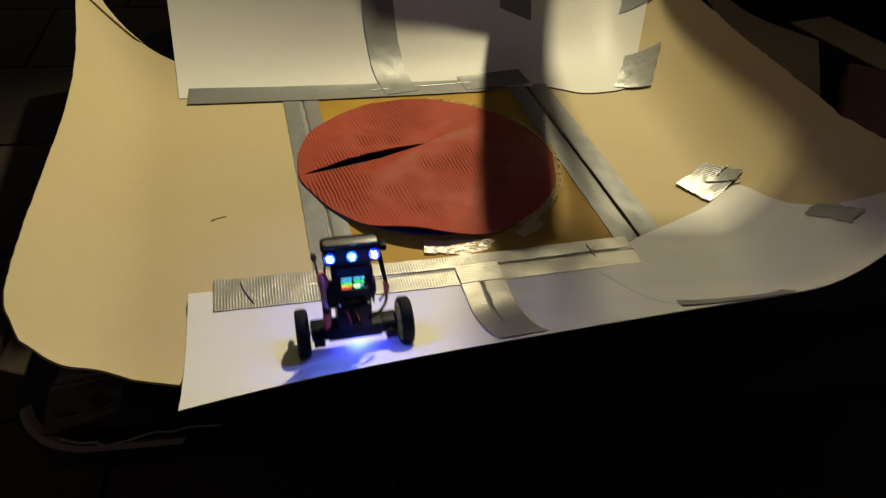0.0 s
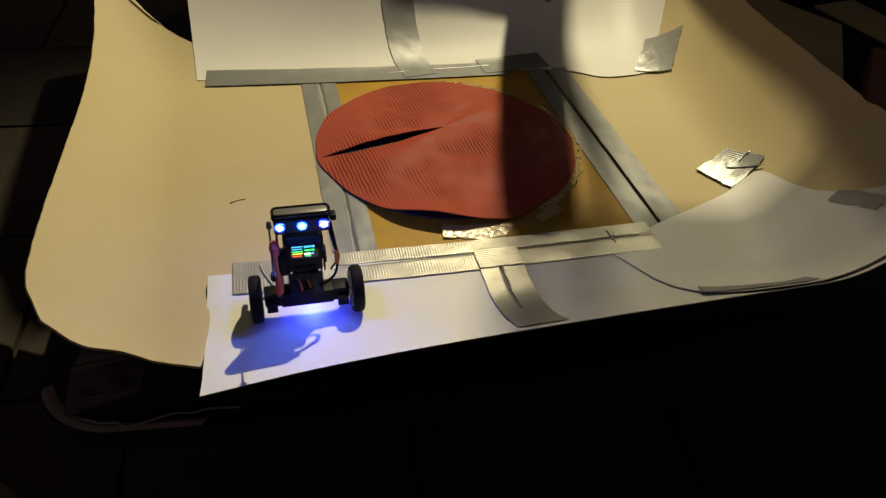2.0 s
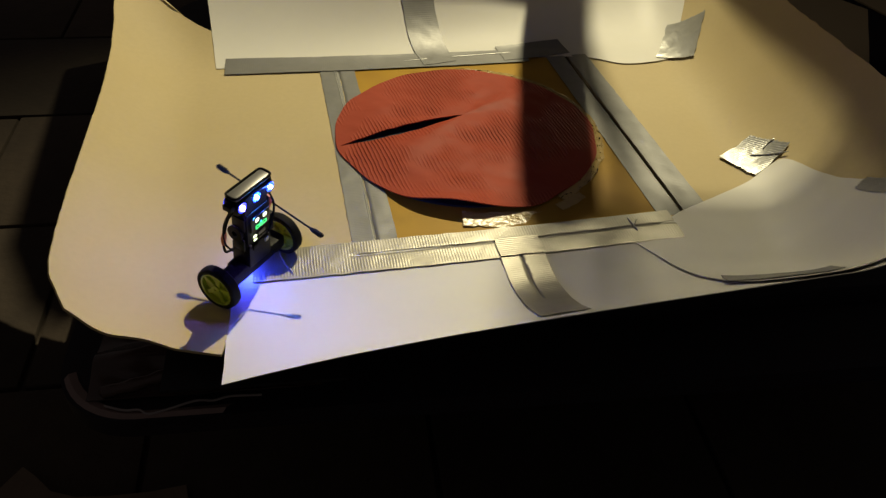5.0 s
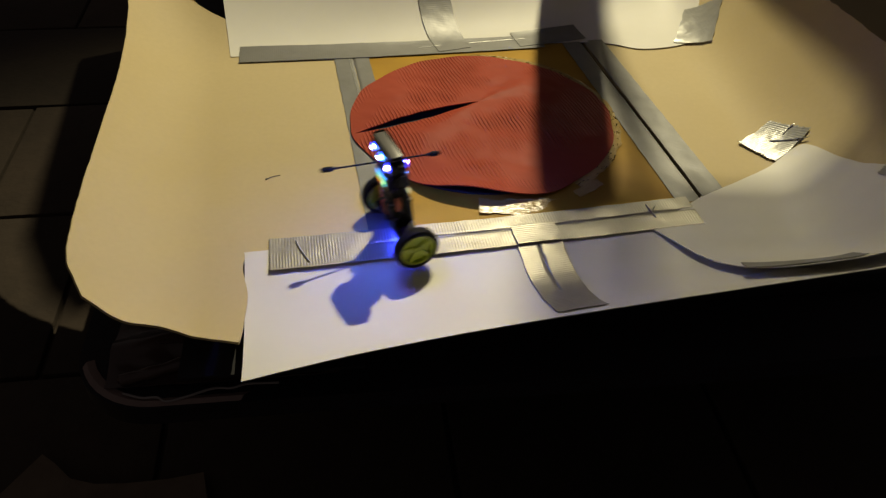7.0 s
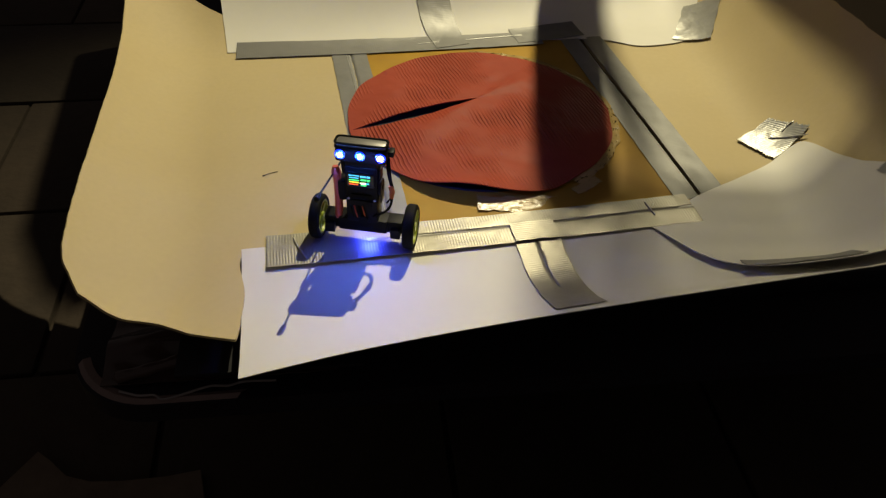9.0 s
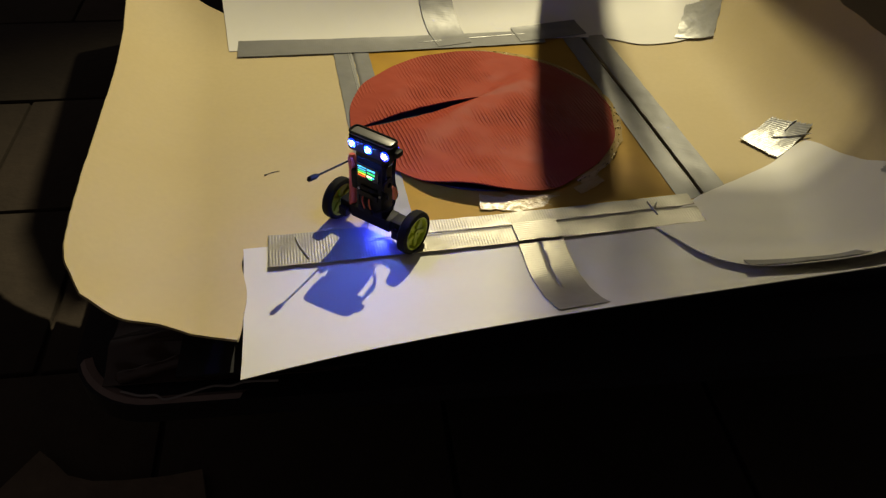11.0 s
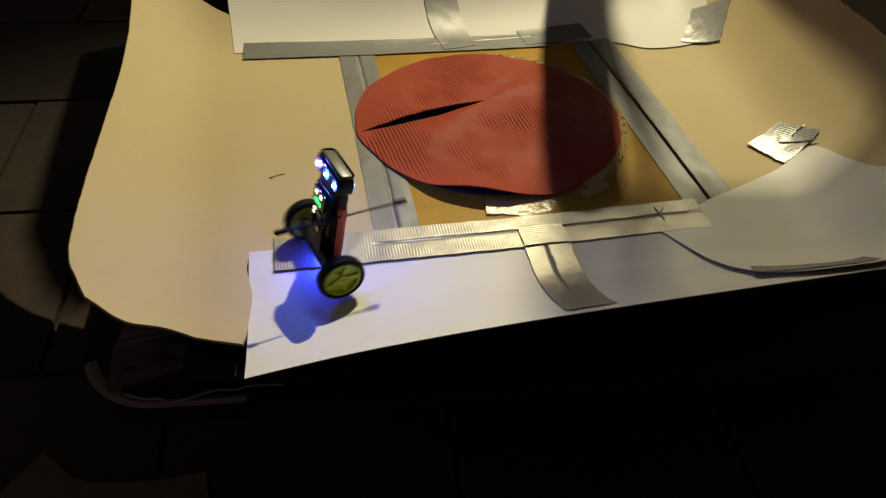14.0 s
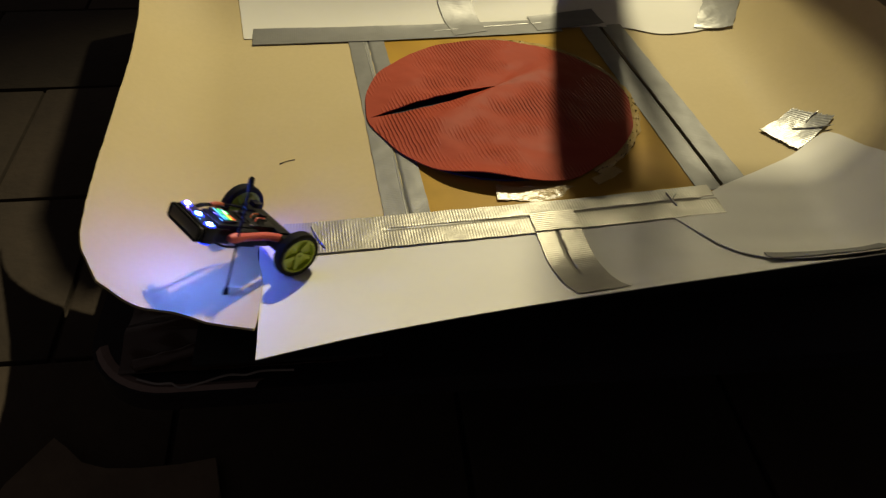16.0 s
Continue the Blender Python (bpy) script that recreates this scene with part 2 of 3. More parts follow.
def strip(name, pts, width, lift, material, label="", rough_end=0.0009, wobble=0.0008, thick=0.0004, parent=None, n=None, groove=None, tilt=None):
    """A length of tape laid on the bed along a line; groove: a crease at that offset over that stretch."""
    pts = bent([(*p, 0) for p in pts], n or 48)
    bm = bmesh.new()
    uvl = bm.loops.layers.uv.new("strip")
    nv, rows, coords, run = 28, [], {}, 0.0
    for k, p in enumerate(pts):
        d = (pts[min(k + 1, len(pts) - 1)] - pts[max(k - 1, 0)]).normalized()
        s = Vector((-d.y, d.x, 0))
        if k:
            run += (p - pts[k - 1]).length
        row = []
        for i in range(nv + 1):
            t = i / nv - 0.5
            q = p + s * (t * width + wobble * noise.noise((run * 60, i * 3.0, width * 77)))
            if k in (0, len(pts) - 1):
                q += d * rough_end * (noise.noise((i * 1.7, run * 9 + 5, 3)) + 0.5 * (-1) ** i)
            z = floor_z(q.x, q.y) + lift + 0.0005 * noise.noise((q.x * 50, q.y * 50, 2))
            if tilt:
                z += tilt[0] * (q.x - pts[len(pts) // 2].x) + tilt[1] * (q.y - pts[len(pts) // 2].y)
            if groove and groove[1] <= run <= groove[2]:
                z -= 0.0014 * math.exp(-((t * width - groove[0]) / 0.0013) ** 2)
            v = bm.verts.new((q.x, q.y, z))
            coords[v] = (run, t * width)
            row.append(v)
        rows.append(row)
    for a, b in zip(rows, rows[1:]):
        for i in range(nv):
            f = bm.faces.new((a[i], b[i], b[i + 1], a[i + 1]))
            for lp in f.loops:
                lp[uvl].uv = coords[lp.vert]
    bmesh.ops.recalc_face_normals(bm, faces=bm.faces)
    if sum(f.normal.z for f in bm.faces) < 0:
        bmesh.ops.reverse_faces(bm, faces=bm.faces)
    ob = part(name, bm, material, parent, label)
    so = ob.modifiers.new("thickness", "SOLIDIFY")
    so.thickness, so.offset = thick, -1
    return ob


# ---------------------------------------------------------------- ground and table
GROUND = -0.40
bm = bmesh.new()
bmesh.ops.create_grid(bm, x_segments=4, y_segments=4, size=60)
ground = part("ground", bm, M_SOIL)
ground.location = (0, 0, GROUND - 0.012)
tagged(ground, "dark sandy ground between and beyond the paving slabs", "ground", kind="structure")


def pavement():
    pav = empty("pavement", "brown worn paving slabs with dark sandy joints", "pavement", pose(0.084, 1.463, GROUND, 0, 0, 9))
    pav["kind"] = "structure"
    me = None
    for i in range(-6, 7):
        for j in range(-5, 7):
            if me is None:
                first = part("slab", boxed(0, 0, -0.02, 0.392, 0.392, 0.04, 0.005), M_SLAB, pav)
                me = first.data
                ob = first
            else:
                ob = new("slab", me)
                ob.parent = pav
            ob.matrix_basis = pose(i * 0.4 + (0.2 if j % 2 else 0), j * 0.4, random.uniform(-0.002, 0.002),
                                   random.uniform(-0.3, 0.3), random.uniform(-0.3, 0.3), random.uniform(-0.3, 0.3))


# the table is turned with the arena's front rim
TABLE = pose(-0.3557, 0.4367, 0, 0, 0, 8.0)
TOP = -0.066


def rounded_rect(w, d, r, seg=10):
    out = []
    for cx, cy, a0 in ((w - r, r, -90), (w - r, d - r, 0), (r, d - r, 90), (r, r, 180)):
        for k in range(seg + 1):
            a = radians(a0 + 90 * k / seg)
            out.append((cx + r * math.cos(a), cy + r * math.sin(a)))
    return out


def slab_mesh(outline, z0, z1):
    bm = bmesh.new()
    lo = [bm.verts.new((x, y, z0)) for x, y in outline]
    hi = [bm.verts.new((x, y, z1)) for x, y in outline]
    bm.faces.new(lo[::-1])
    bm.faces.new(hi)
    for k in range(len(lo)):
        bm.faces.new((lo[k], lo[(k + 1) % len(lo)], hi[(k + 1) % len(hi)], hi[k]))
    return bm


def table():
    t = empty("low_table", "dark low table with rounded corners and brown plastic rim", "table", TABLE)
    W, D = 1.35, 0.98
    part("tabletop", slab_mesh(rounded_rect(W, D, 0.077), TOP - 0.024, TOP), M_TABLE, t)
    # only the lit near corner of the rim is built; its dark remainder is left out
    ring = [(*p, TOP - 0.004) for p in rounded_rect(W + 0.004, D + 0.004, 0.080)[-9:]]
    ring += [(0.08 + 0.02 * k, 0.0, TOP - 0.004) for k in range(1, 5)]
    bm = bmesh.new()
    rings = []
    cx, cy = W / 2, D / 2
    for x, y, z in ring:
        dx, dy = (x - cx), (y - cy)
        s = 1 - 0.015 / math.hypot(dx, dy)
        prof = [(1, -0.010), (1, 0.002), (0.5, 0.008), (0, 0.006)]
        rings.append([bm.verts.new((cx + dx * (s + (1 - s) * f), cy + dy * (s + (1 - s) * f), z + h)) for f, h in prof])
    for a, b in zip(rings, rings[1:]):
        for k in range(3):
            bm.faces.new((a[k], b[k], b[k + 1], a[k + 1]))
    bmesh.ops.recalc_face_normals(bm, faces=bm.faces)
    part("rim", bm, M_RIM, t, "scuffed brown plastic rim, cut off where its light ends")
    for x, y in ((0.30, 0.30), (W - 0.30, 0.30), (0.30, D - 0.30), (W - 0.30, D - 0.30)):
        part("leg", boxed(x, y, (TOP - 0.024 + GROUND) / 2, 0.05, 0.05, TOP - 0.024 - GROUND, 0.006), M_TABLE, t)
    base = empty("arena_base", "black box that carries the boards on the table", "box", TABLE)
    part("body", boxed(0.50, 0.52, (TOP - 0.010) / 2 - 0.004, 0.60, 0.66, -TOP - 0.012, 0.01), M_BLACK, base)
    # extra box added to block lamp light under the front sheet
    part("front_leak_block", boxed(0.63, 0.135, (TOP - 0.036) / 2, 1.06, 0.09, -TOP - 0.036, 0.008), M_BLACK, base)


def plastic_folds():
    """Crumpled dark plastic lying in the corner of the table."""
    bm = bmesh.new()
    nx, ny = 60, 26
    grid = []
    for j in range(ny + 1):
        row = []
        for i in range(nx + 1):
            u, v = i / nx, j / ny
            x, y = 0.035 + 0.22 * u, 0.022 + 0.085 * v
            ridge = math.exp(-((v - 0.52 - 0.22 * u) / 0.20) ** 2) * 0.034 * (0.25 + 0.75 * u)
            z = TOP + 0.003 + ridge + 0.004 * noise.noise((x * 40, y * 90, 1)) * (0.3 + u) + 0.004
            row.append(bm.verts.new((x, y, z)))
        grid.append(row)
    for j in range(ny):
        for i in range(nx):
            bm.faces.new((grid[j][i], grid[j][i + 1], grid[j + 1][i + 1], grid[j + 1][i]))
    ob = part("plastic_sheet", bm, M_FOIL)
    ob.matrix_world = TABLE
    so = ob.modifiers.new("thickness", "SOLIDIFY")
    so.thickness = 0.001
    tagged(ob, "crumpled dark brown plastic sheet in the table's corner", "plastic sheet")


def corner_clutter():
    """A flattened roll of plastic, a crease beside it and a thin cable on the table's near corner."""
    line = bent([(-0.312, 0.468, -0.053), (-0.285, 0.476, -0.050), (-0.250, 0.489, -0.046), (-0.200, 0.505, -0.040), (-0.150, 0.517, -0.036)], 30)
    bm = bmesh.new()
    tube(bm, line, [0.0015] + [0.0062 + 0.0012 * noise.noise((k * 0.35, 2, 5)) for k in range(29)] + [0.004], 12)
    roll = part("plastic_roll", bm, M_FOIL)
    tagged(roll, "flattened roll of dark brown plastic on the table's corner", "plastic sheet")
    bm = bmesh.new()
    tube(bm, bent([(-0.290, 0.513, -0.048), (-0.262, 0.514, -0.045), (-0.230, 0.510, -0.043), (-0.196, 0.506, -0.041)], 18), 0.0022, 8)
    part("crease", bm, M_FOIL, roll)
    # pale grey paints the highlight along this thin dark cable
    bm = bmesh.new()
    tube(bm, bent([(-0.305, 0.459, -0.0600), (-0.286, 0.455, -0.0602), (-0.272, 0.456, -0.0598), (-0.262, 0.452, -0.0602), (-0.246, 0.458, -0.0600),
                   (-0.222, 0.468, -0.0585), (-0.205, 0.469, -0.0580), (-0.190, 0.474, -0.0570), (-0.161, 0.476, -0.0560)], 50), 0.0012, 8)
    tagged(part("cable", bm, M_CABLE_GLINT), "thin dark cable along the table's edge, its highlight painted pale grey", "cable")


# slab outlined like the lit patch of ground; its pale colour is the light
def lit_patch():
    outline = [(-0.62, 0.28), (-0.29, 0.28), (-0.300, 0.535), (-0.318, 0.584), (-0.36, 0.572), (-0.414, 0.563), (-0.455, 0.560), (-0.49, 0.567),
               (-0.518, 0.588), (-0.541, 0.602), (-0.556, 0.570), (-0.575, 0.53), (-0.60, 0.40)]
    stone = part("lit_patch", slab_mesh(outline, GROUND - 0.01, GROUND + 0.016), M_LIT_GROUND, smooth=False)
    tagged(stone, "patch of light on the paving, painted as a paler slab", "stone")


table()
plastic_folds()
corner_clutter()
lit_patch()


# ---------------------------------------------------------------- arena boards and paper
tagged(loft("board", [(-0.326, 0.488), (-0.350, 0.521), (-0.363, 0.565), (-0.373, 0.61), (-0.389, 0.69), (-0.424, 0.868), (-0.460, 1.02), (-0.487, 1.12), (-0.535, 1.29)],
            [(-0.187, 0.466), (-0.1955, 0.533), (-0.2075, 0.590), (-0.14, 0.608), (-0.066, 0.64), (-0.106, 0.83), (-0.157, 1.03), (-0.342, 1.085), (-0.50, 1.17)], 0.0, M_BOARD, 0.0025, 70, 120,
            front=lambda u: -0.007 * math.exp(-((u - 0.22) / 0.16) ** 2) + 0.004 * math.exp(-((u - 0.50) / 0.13) ** 2)),
       "tan hardboard sheet curling up at its outer edge", "board", "arena sheets")
tagged(loft("board", [(0.300, 0.63), (0.282, 0.72), (0.238, 0.90), (0.188, 1.11), (0.20, 1.25), (0.22, 1.42)],
            [(0.512, 0.60), (0.514, 0.70), (0.508, 0.79), (0.491, 0.92), (0.472, 1.06), (0.425, 1.42)], 0.0, M_BOARD, 0.0025, 60, 80, 0.0015),
       "tan hardboard sheet rising to a shaded outer rim", "board", "arena sheets")
front_sheet = tagged(loft("paper_sheet", [(-0.212, 0.596), (-0.08, 0.622), (0.10, 0.652), (0.30, 0.690)],
            [(-0.176, 0.424), (-0.048, 0.462), (0.131, 0.503), (0.490, 0.572)], 0.0012, M_PAPER, 0.0008, 40, 90),
       "white card sheet curled up along its front edge", "paper", "white card sheets")
tagged(loft("paper_sheet", [(-0.322, 1.008), (-0.18, 1.036), (0.02, 1.072), (0.20, 1.098), (0.275, 1.083), (0.352, 1.105)],
            [(-0.372, 1.185), (-0.20, 1.205), (0.00, 1.225), (0.20, 1.285), (0.32, 1.33), (0.425, 1.37)], 0.0012, M_PAPER, 0.0008, 40, 90),
       "white card sheet curving up into the back wall", "paper", "white card sheets")
tagged(loft("paper_sheet", [(0.214, 0.659), (0.234, 0.639), (0.254, 0.619), (0.276, 0.598), (0.32, 0.572), (0.40, 0.569), (0.488, 0.574)],
            [(0.276, 0.716), (0.33, 0.752), (0.37, 0.779), (0.417, 0.808), (0.44, 0.757), (0.462, 0.704), (0.497, 0.640)], 0.0017, M_PAPER, 0.0008, 40, 70),
       "white card piece taped across the corner, slightly lifted", "paper", "white card sheets")

# plywood centre plate under the red disc
bm = bmesh.new()
quad = [(-0.150, 1.030), (-0.058, 0.628), (0.277, 0.692), (0.176, 1.118)]
top = [bm.verts.new((x, y, 0.0)) for x, y in quad]
low = [bm.verts.new((x, y, -0.006)) for x, y in quad]
bm.faces.new(top)
bm.faces.new(low[::-1])
for k in range(4):
    bm.faces.new((top[k], low[k], low[(k + 1) % 4], top[(k + 1) % 4]))
bmesh.ops.recalc_face_normals(bm, faces=bm.faces)
tagged(part("plywood_plate", bm, M_PLY, smooth=False), "yellow varnished plywood plate under the red disc", "board")
# black sheet added under the front corner to stop lamp light leaking through
tagged(part("leak_blocker", boxed(0, 0, 0, 0.17, 0.15, 0.004, 0.001), M_BLACK), "black sheet added to block lamp light leaking past the boards", "board")
bpy.data.objects["leak_blocker"].matrix_world = pose(-0.172, 0.538, -0.028, 0, 0, 8)
# black strip paints the deep shade of the open gap
tagged(part("gap_shade_strip", boxed(0, 0, 0, 0.020, 0.46, 0.003), M_BLACK), "black strip that paints the shade in the gap beside the plywood", "board")
bpy.data.objects["gap_shade_strip"].matrix_world = pose(0.2320, 0.915, -0.0085, 0, 0, 14.0)


# ---------------------------------------------------------------- red disc
def red_disc():
    cx, cy, rad = 0.031, 0.866, 0.169
    e = Vector((0.029, 0.900))                # inner end of the slit
    d0 = Vector((-0.124, 0.820)) - e          # towards its outer end
    a0 = math.atan2(d0.y, d0.x)
    disc = empty("red_disc", "red ribbed vinyl disc with a dark slit, loosely lifted edge", "disc", pose(0, 0, 0))

    def reach(a):
        u = Vector((math.cos(a), math.sin(a)))
        o = e - Vector((cx, cy))
        b, c = o.dot(u), o.dot(o) - rad * rad
        return -b + math.sqrt(b * b - c)

    bm = bmesh.new()
    uvl = bm.loops.layers.uv.new("strip")
    na, nr = 150, 44
    rows, coords = [], {}
    ra = radians(-70)
    for k in range(na + 1):
        a = a0 + 2 * math.pi * k / na
        R0 = reach(a) * (1 - 0.03 * max(0, math.cos(a - radians(218))) ** 3 + 0.010 * math.sin(4 * a + 1) + 0.007 * math.sin(9 * a) + 0.004 * math.sin(17 * a + 2))
        row = []
        for i in range(nr + 1):
            s = i / nr
            p = e + s * R0 * Vector((math.cos(a), math.sin(a)))
            side = Vector((-math.sin(a0), math.cos(a0)))
            w = max(0.0, 1 - min(k, na - k) / 9.0)
            gap = 0.0044 * math.sin(math.pi * min(1, s * 1.03)) ** 0.8 * w
            p = p + side * gap * (1 if k < na / 2 else -1)
            edge = ((p - Vector((cx, cy))).length / rad)
            q = p - Vector((cx, cy))
            z = 0.0032 + 0.0055 * (1 - edge * edge)
            da = (math.atan2(q.y, q.x) - radians(-94) + math.pi) % (2 * math.pi) - math.pi
            fr = math.exp(-(da / 0.36) ** 2)
            z += 0.017 * fr * edge ** 4
            z = max(z, 0.0030)
            # shallow folds running out from the slit's inner end
            for fa, fw, fh in ((radians(40), 0.22, 0.0040), (radians(-62), 0.30, -0.0026), (radians(-128), 0.30, 0.0030)):
                da = (a - fa + math.pi) % (2 * math.pi) - math.pi
                z += fh * math.exp(-(da / fw) ** 2) * math.sin(math.pi * min(1, s * 1.1)) ** 1.2
            z += (0.0020 * noise.noise((p.x * 16, p.y * 30, 4)) + 0.0012 * noise.noise((p.x * 45 + p.y * 30, p.y * 40, 9))) * (1 - edge ** 6)
            lip = w * math.sin(math.pi * min(1, s * 1.03))
            z += 0.003 * lip * (-1 if k < na / 2 else 1)
            v = bm.verts.new((p.x, p.y, z))
            coords[v] = (p.x * math.cos(ra) + p.y * math.sin(ra), -p.x * math.sin(ra) + p.y * math.cos(ra))
            row.append(v)
        rows.append(row)
    for a, b in zip(rows, rows[1:]):
        for i in range(nr):
            f = bm.faces.new((a[i], a[i + 1], b[i + 1], b[i]) if i else (a[0], a[1], b[1], b[0]))
            for lp in f.loops:
                lp[uvl].uv = coords[lp.vert]
    bmesh.ops.recalc_face_normals(bm, faces=bm.faces)
    if sum(f.normal.z for f in bm.faces) < 0:
        bmesh.ops.reverse_faces(bm, faces=bm.faces)
    cover = part("cover", bm, M_CLOTH, disc)
    so = cover.modifiers.new("thickness", "SOLIDIFY")
    so.thickness, so.offset = 0.0012, -1
    bm = bmesh.new()
    lathe(bm, [(0.0005, 0.0), (0.0005, 0.157), (0.0022, 0.156), (0.0022, 0.0)], "Z", 96, (cx, cy, 0))
    part("filling", bm, M_NAVY, disc, "black foam filling seen in the slit")


red_disc()

# ---------------------------------------------------------------- tape
TG = "duct tape strips"
seam_tape = tagged(strip("duct_tape", [(-0.186, 0.593), (-0.08, 0.615), (0.08, 0.650), (0.268, 0.6945)], 0.048, 0.0021, M_TAPE, n=90, groove=(0.003, 0.10, 0.50)),
       "ribbed silver duct tape along the front seam", "tape", TG)
left_tape = tagged(strip("duct_tape", [(-0.153, 1.026), (-0.108, 0.83), (-0.063, 0.630)], 0.049, 0.0012, M_TAPE_FLAT, n=70, groove=(0.002, 0.0, 0.5)),
       "smooth grey duct tape between the tan board and plywood", "tape", TG)
tagged(strip("duct_tape", [(0.202, 1.105), (0.246, 0.930), (0.298, 0.722)], 0.030, 0.0013, M_TAPE_FLAT),
       "smooth grey duct tape beside the dark gap", "tape", TG)
tagged(strip("duct_tape", [(0.169, 1.095), (0.213, 0.920), (0.2655, 0.710)], 0.028, 0.0013, M_TAPE_FLAT),
       "narrow grey duct tape edging the plywood plate", "tape", TG)
back_tape = tagged(strip("duct_tape", [(-0.310, 1.012), (-0.155, 1.038), (0.0, 1.068), (0.125, 1.094)], 0.040, 0.0023, M_TAPE_FLAT),
       "grey duct tape along the back seam", "tape", TG)
tagged(strip("duct_tape", [(0.085, 1.093), (0.135, 1.110), (0.185, 1.128)], 0.044, 0.0030, M_TAPE_FLAT),
       "grey duct tape piece ending the back seam", "tape", TG)
tagged(strip("duct_tape", [(-0.004, 1.055), (-0.026, 1.11), (-0.045, 1.18), (-0.055, 1.24)], 0.050, 0.0031, M_TAPE_FLAT),
       "smooth grey duct tape running up the back sheet", "tape", TG)
tagged(strip("duct_tape", [(0.0845, 0.657), (0.0875, 0.643), (0.0910, 0.628)], 0.048, 0.0040, M_TAPE, n=24),
       "square end of silver duct tape lapped over the seam tape", "tape", TG)
stem_tape = tagged(strip("duct_tape", [(0.090, 0.634), (0.100, 0.59), (0.114, 0.537), (0.120, 0.513)], 0.048, 0.0032, M_TAPE, groove=(-0.002, 0.0, 0.08)),
       "silver duct tape running down over the front sheet", "tape", TG)
patch = tagged(strip("duct_tape", [(0.4145, 0.8485), (0.392, 0.832), (0.369, 0.8145)], 0.055, 0.0021, M_CRINKLE, wobble=0.002, rough_end=0.002),
       "crinkled bright duct tape patch on the corner sheet", "tape", TG)
tagged(strip("duct_tape", [(0.382, 1.190), (0.367, 1.145), (0.351, 1.098)], 0.052, 0.0026, M_CRINKLE, wobble=0.002, rough_end=0.002),
       "crinkled duct tape patch on the back sheet's edge", "tape", TG)
tagged(strip("duct_tape", [(0.395, 1.33), (0.385, 1.29)], 0.050, 0.0026, M_CRINKLE, wobble=0.002, rough_end=0.002),
       "crinkled duct tape patch on the back sheet's edge", "tape", TG)
tagged(strip("duct_tape", [(0.458, 0.703), (0.468, 0.672), (0.475, 0.645)], 0.011, 0.0030, M_CRINKLE, wobble=0.003, rough_end=0.003),
       "crumpled dull duct tape on the raised corner", "tape", TG)
tagged(strip("duct_tape", [(0.290, 0.586), (0.33, 0.584), (0.40, 0.590)], 0.020, 0.0036, M_TAPE_FLAT),
       "dull duct tape folded over the front edge", "tape", TG)
tagged(strip("duct_tape", [(0.178, 1.284), (0.1775, 1.268), (0.177, 1.255)], 0.054, 0.0026, M_TAPE_FLAT, n=16),
       "short grey piece of duct tape high on the back sheet", "tape", TG)
PT = "glossy wrinkled packing tape on the plywood"
tagged(strip("packing_tape", [(0.028, 0.686), (0.070, 0.689), (0.120, 0.695)], 0.022, 0.0014, M_CLEAR, wobble=0.006, thick=0.0002, tilt=(-0.05, 0.062)), PT, "tape", "packing tape pieces")
tagged(strip("packing_tape", [(0.138, 0.716), (0.154, 0.729), (0.168, 0.742)], 0.012, 0.0014, M_CLEAR, wobble=0.004, thick=0.0002, tilt=(-0.06, 0.06)), PT, "tape", "packing tape pieces")
tagged(strip("packing_tape", [(0.031 + 0.172 * math.cos(radians(a)), 0.866 + 0.172 * math.sin(radians(a))) for a in range(-50, 100, 12)], 0.010, 0.0016, M_CLEAR, wobble=0.005, thick=0.0002), PT, "tape", "packing tape pieces")

# small dark twig on the left board
bm = bmesh.new()
tube(bm, bent([(-0.2155, 0.722, 0.0008), (-0.209, 0.7275, 0.0008), (-0.2005, 0.7315, 0.0006)], 10), [0.0010, 0.0008] + [0.0004] * 9, 6)
tagged(part("twig", bm, M_BLACK), "tiny dark twig lying on the tan board", "twig")

def plank(name, outline, y, thick, material, parent=None):
    """An upright board: its outline is given in x and z, it stands at y."""
    bm = slab_mesh(outline, -thick / 2, thick / 2)
    bmesh.ops.transform(bm, matrix=pose(0, y, 0, 90, 0, 0), verts=bm.verts)
    bmesh.ops.recalc_face_normals(bm, faces=bm.faces)
    return part(name, bm, material, parent, smooth=False)


# unseen plank added behind the arena, shaped to throw the dark band across the disc
tagged(plank("band_caster", [(0.10, GROUND), (0.16, GROUND), (0.315, 0.696), (0.340, 0.898), (0.356, 1.00), (0.364, 1.06), (0.368, 1.12), (0.354, 1.140),
                                (0.333, 1.140), (0.320, 1.12), (0.304, 1.03), (0.285, 0.898), (0.257, 0.696)], 1.60, 0.02, M_CASTER),
       "unseen plank added to cast the dark band on the disc", "timber")

# a low plank added out of view shades the back sheet's upper edge
tagged(plank("board", [(0.0, GROUND), (0.24, GROUND), (0.285, 0.70), (0.280, 0.745), (0.263, 0.755), (0.224, 0.770), (0.191, 0.787), (0.153, 0.802), (0.06, 0.79), (0.0, 0.75)], 1.64, 0.018, M_CASTER),
       "unseen plank added to shade the back sheet's upper edge", "board")

# a wider plank added farther back shades the paving beside the arena
tagged(plank("board", [(-0.56, GROUND), (0.13, GROUND), (0.13, 1.335), (0.085, 1.30), (0.005, 1.205), (-0.081, 1.066), (-0.233, 0.815), (-0.523, 0.337)], 1.95, 0.018, M_CASTER),
       "plank added far behind the arena to shade the paving", "board")

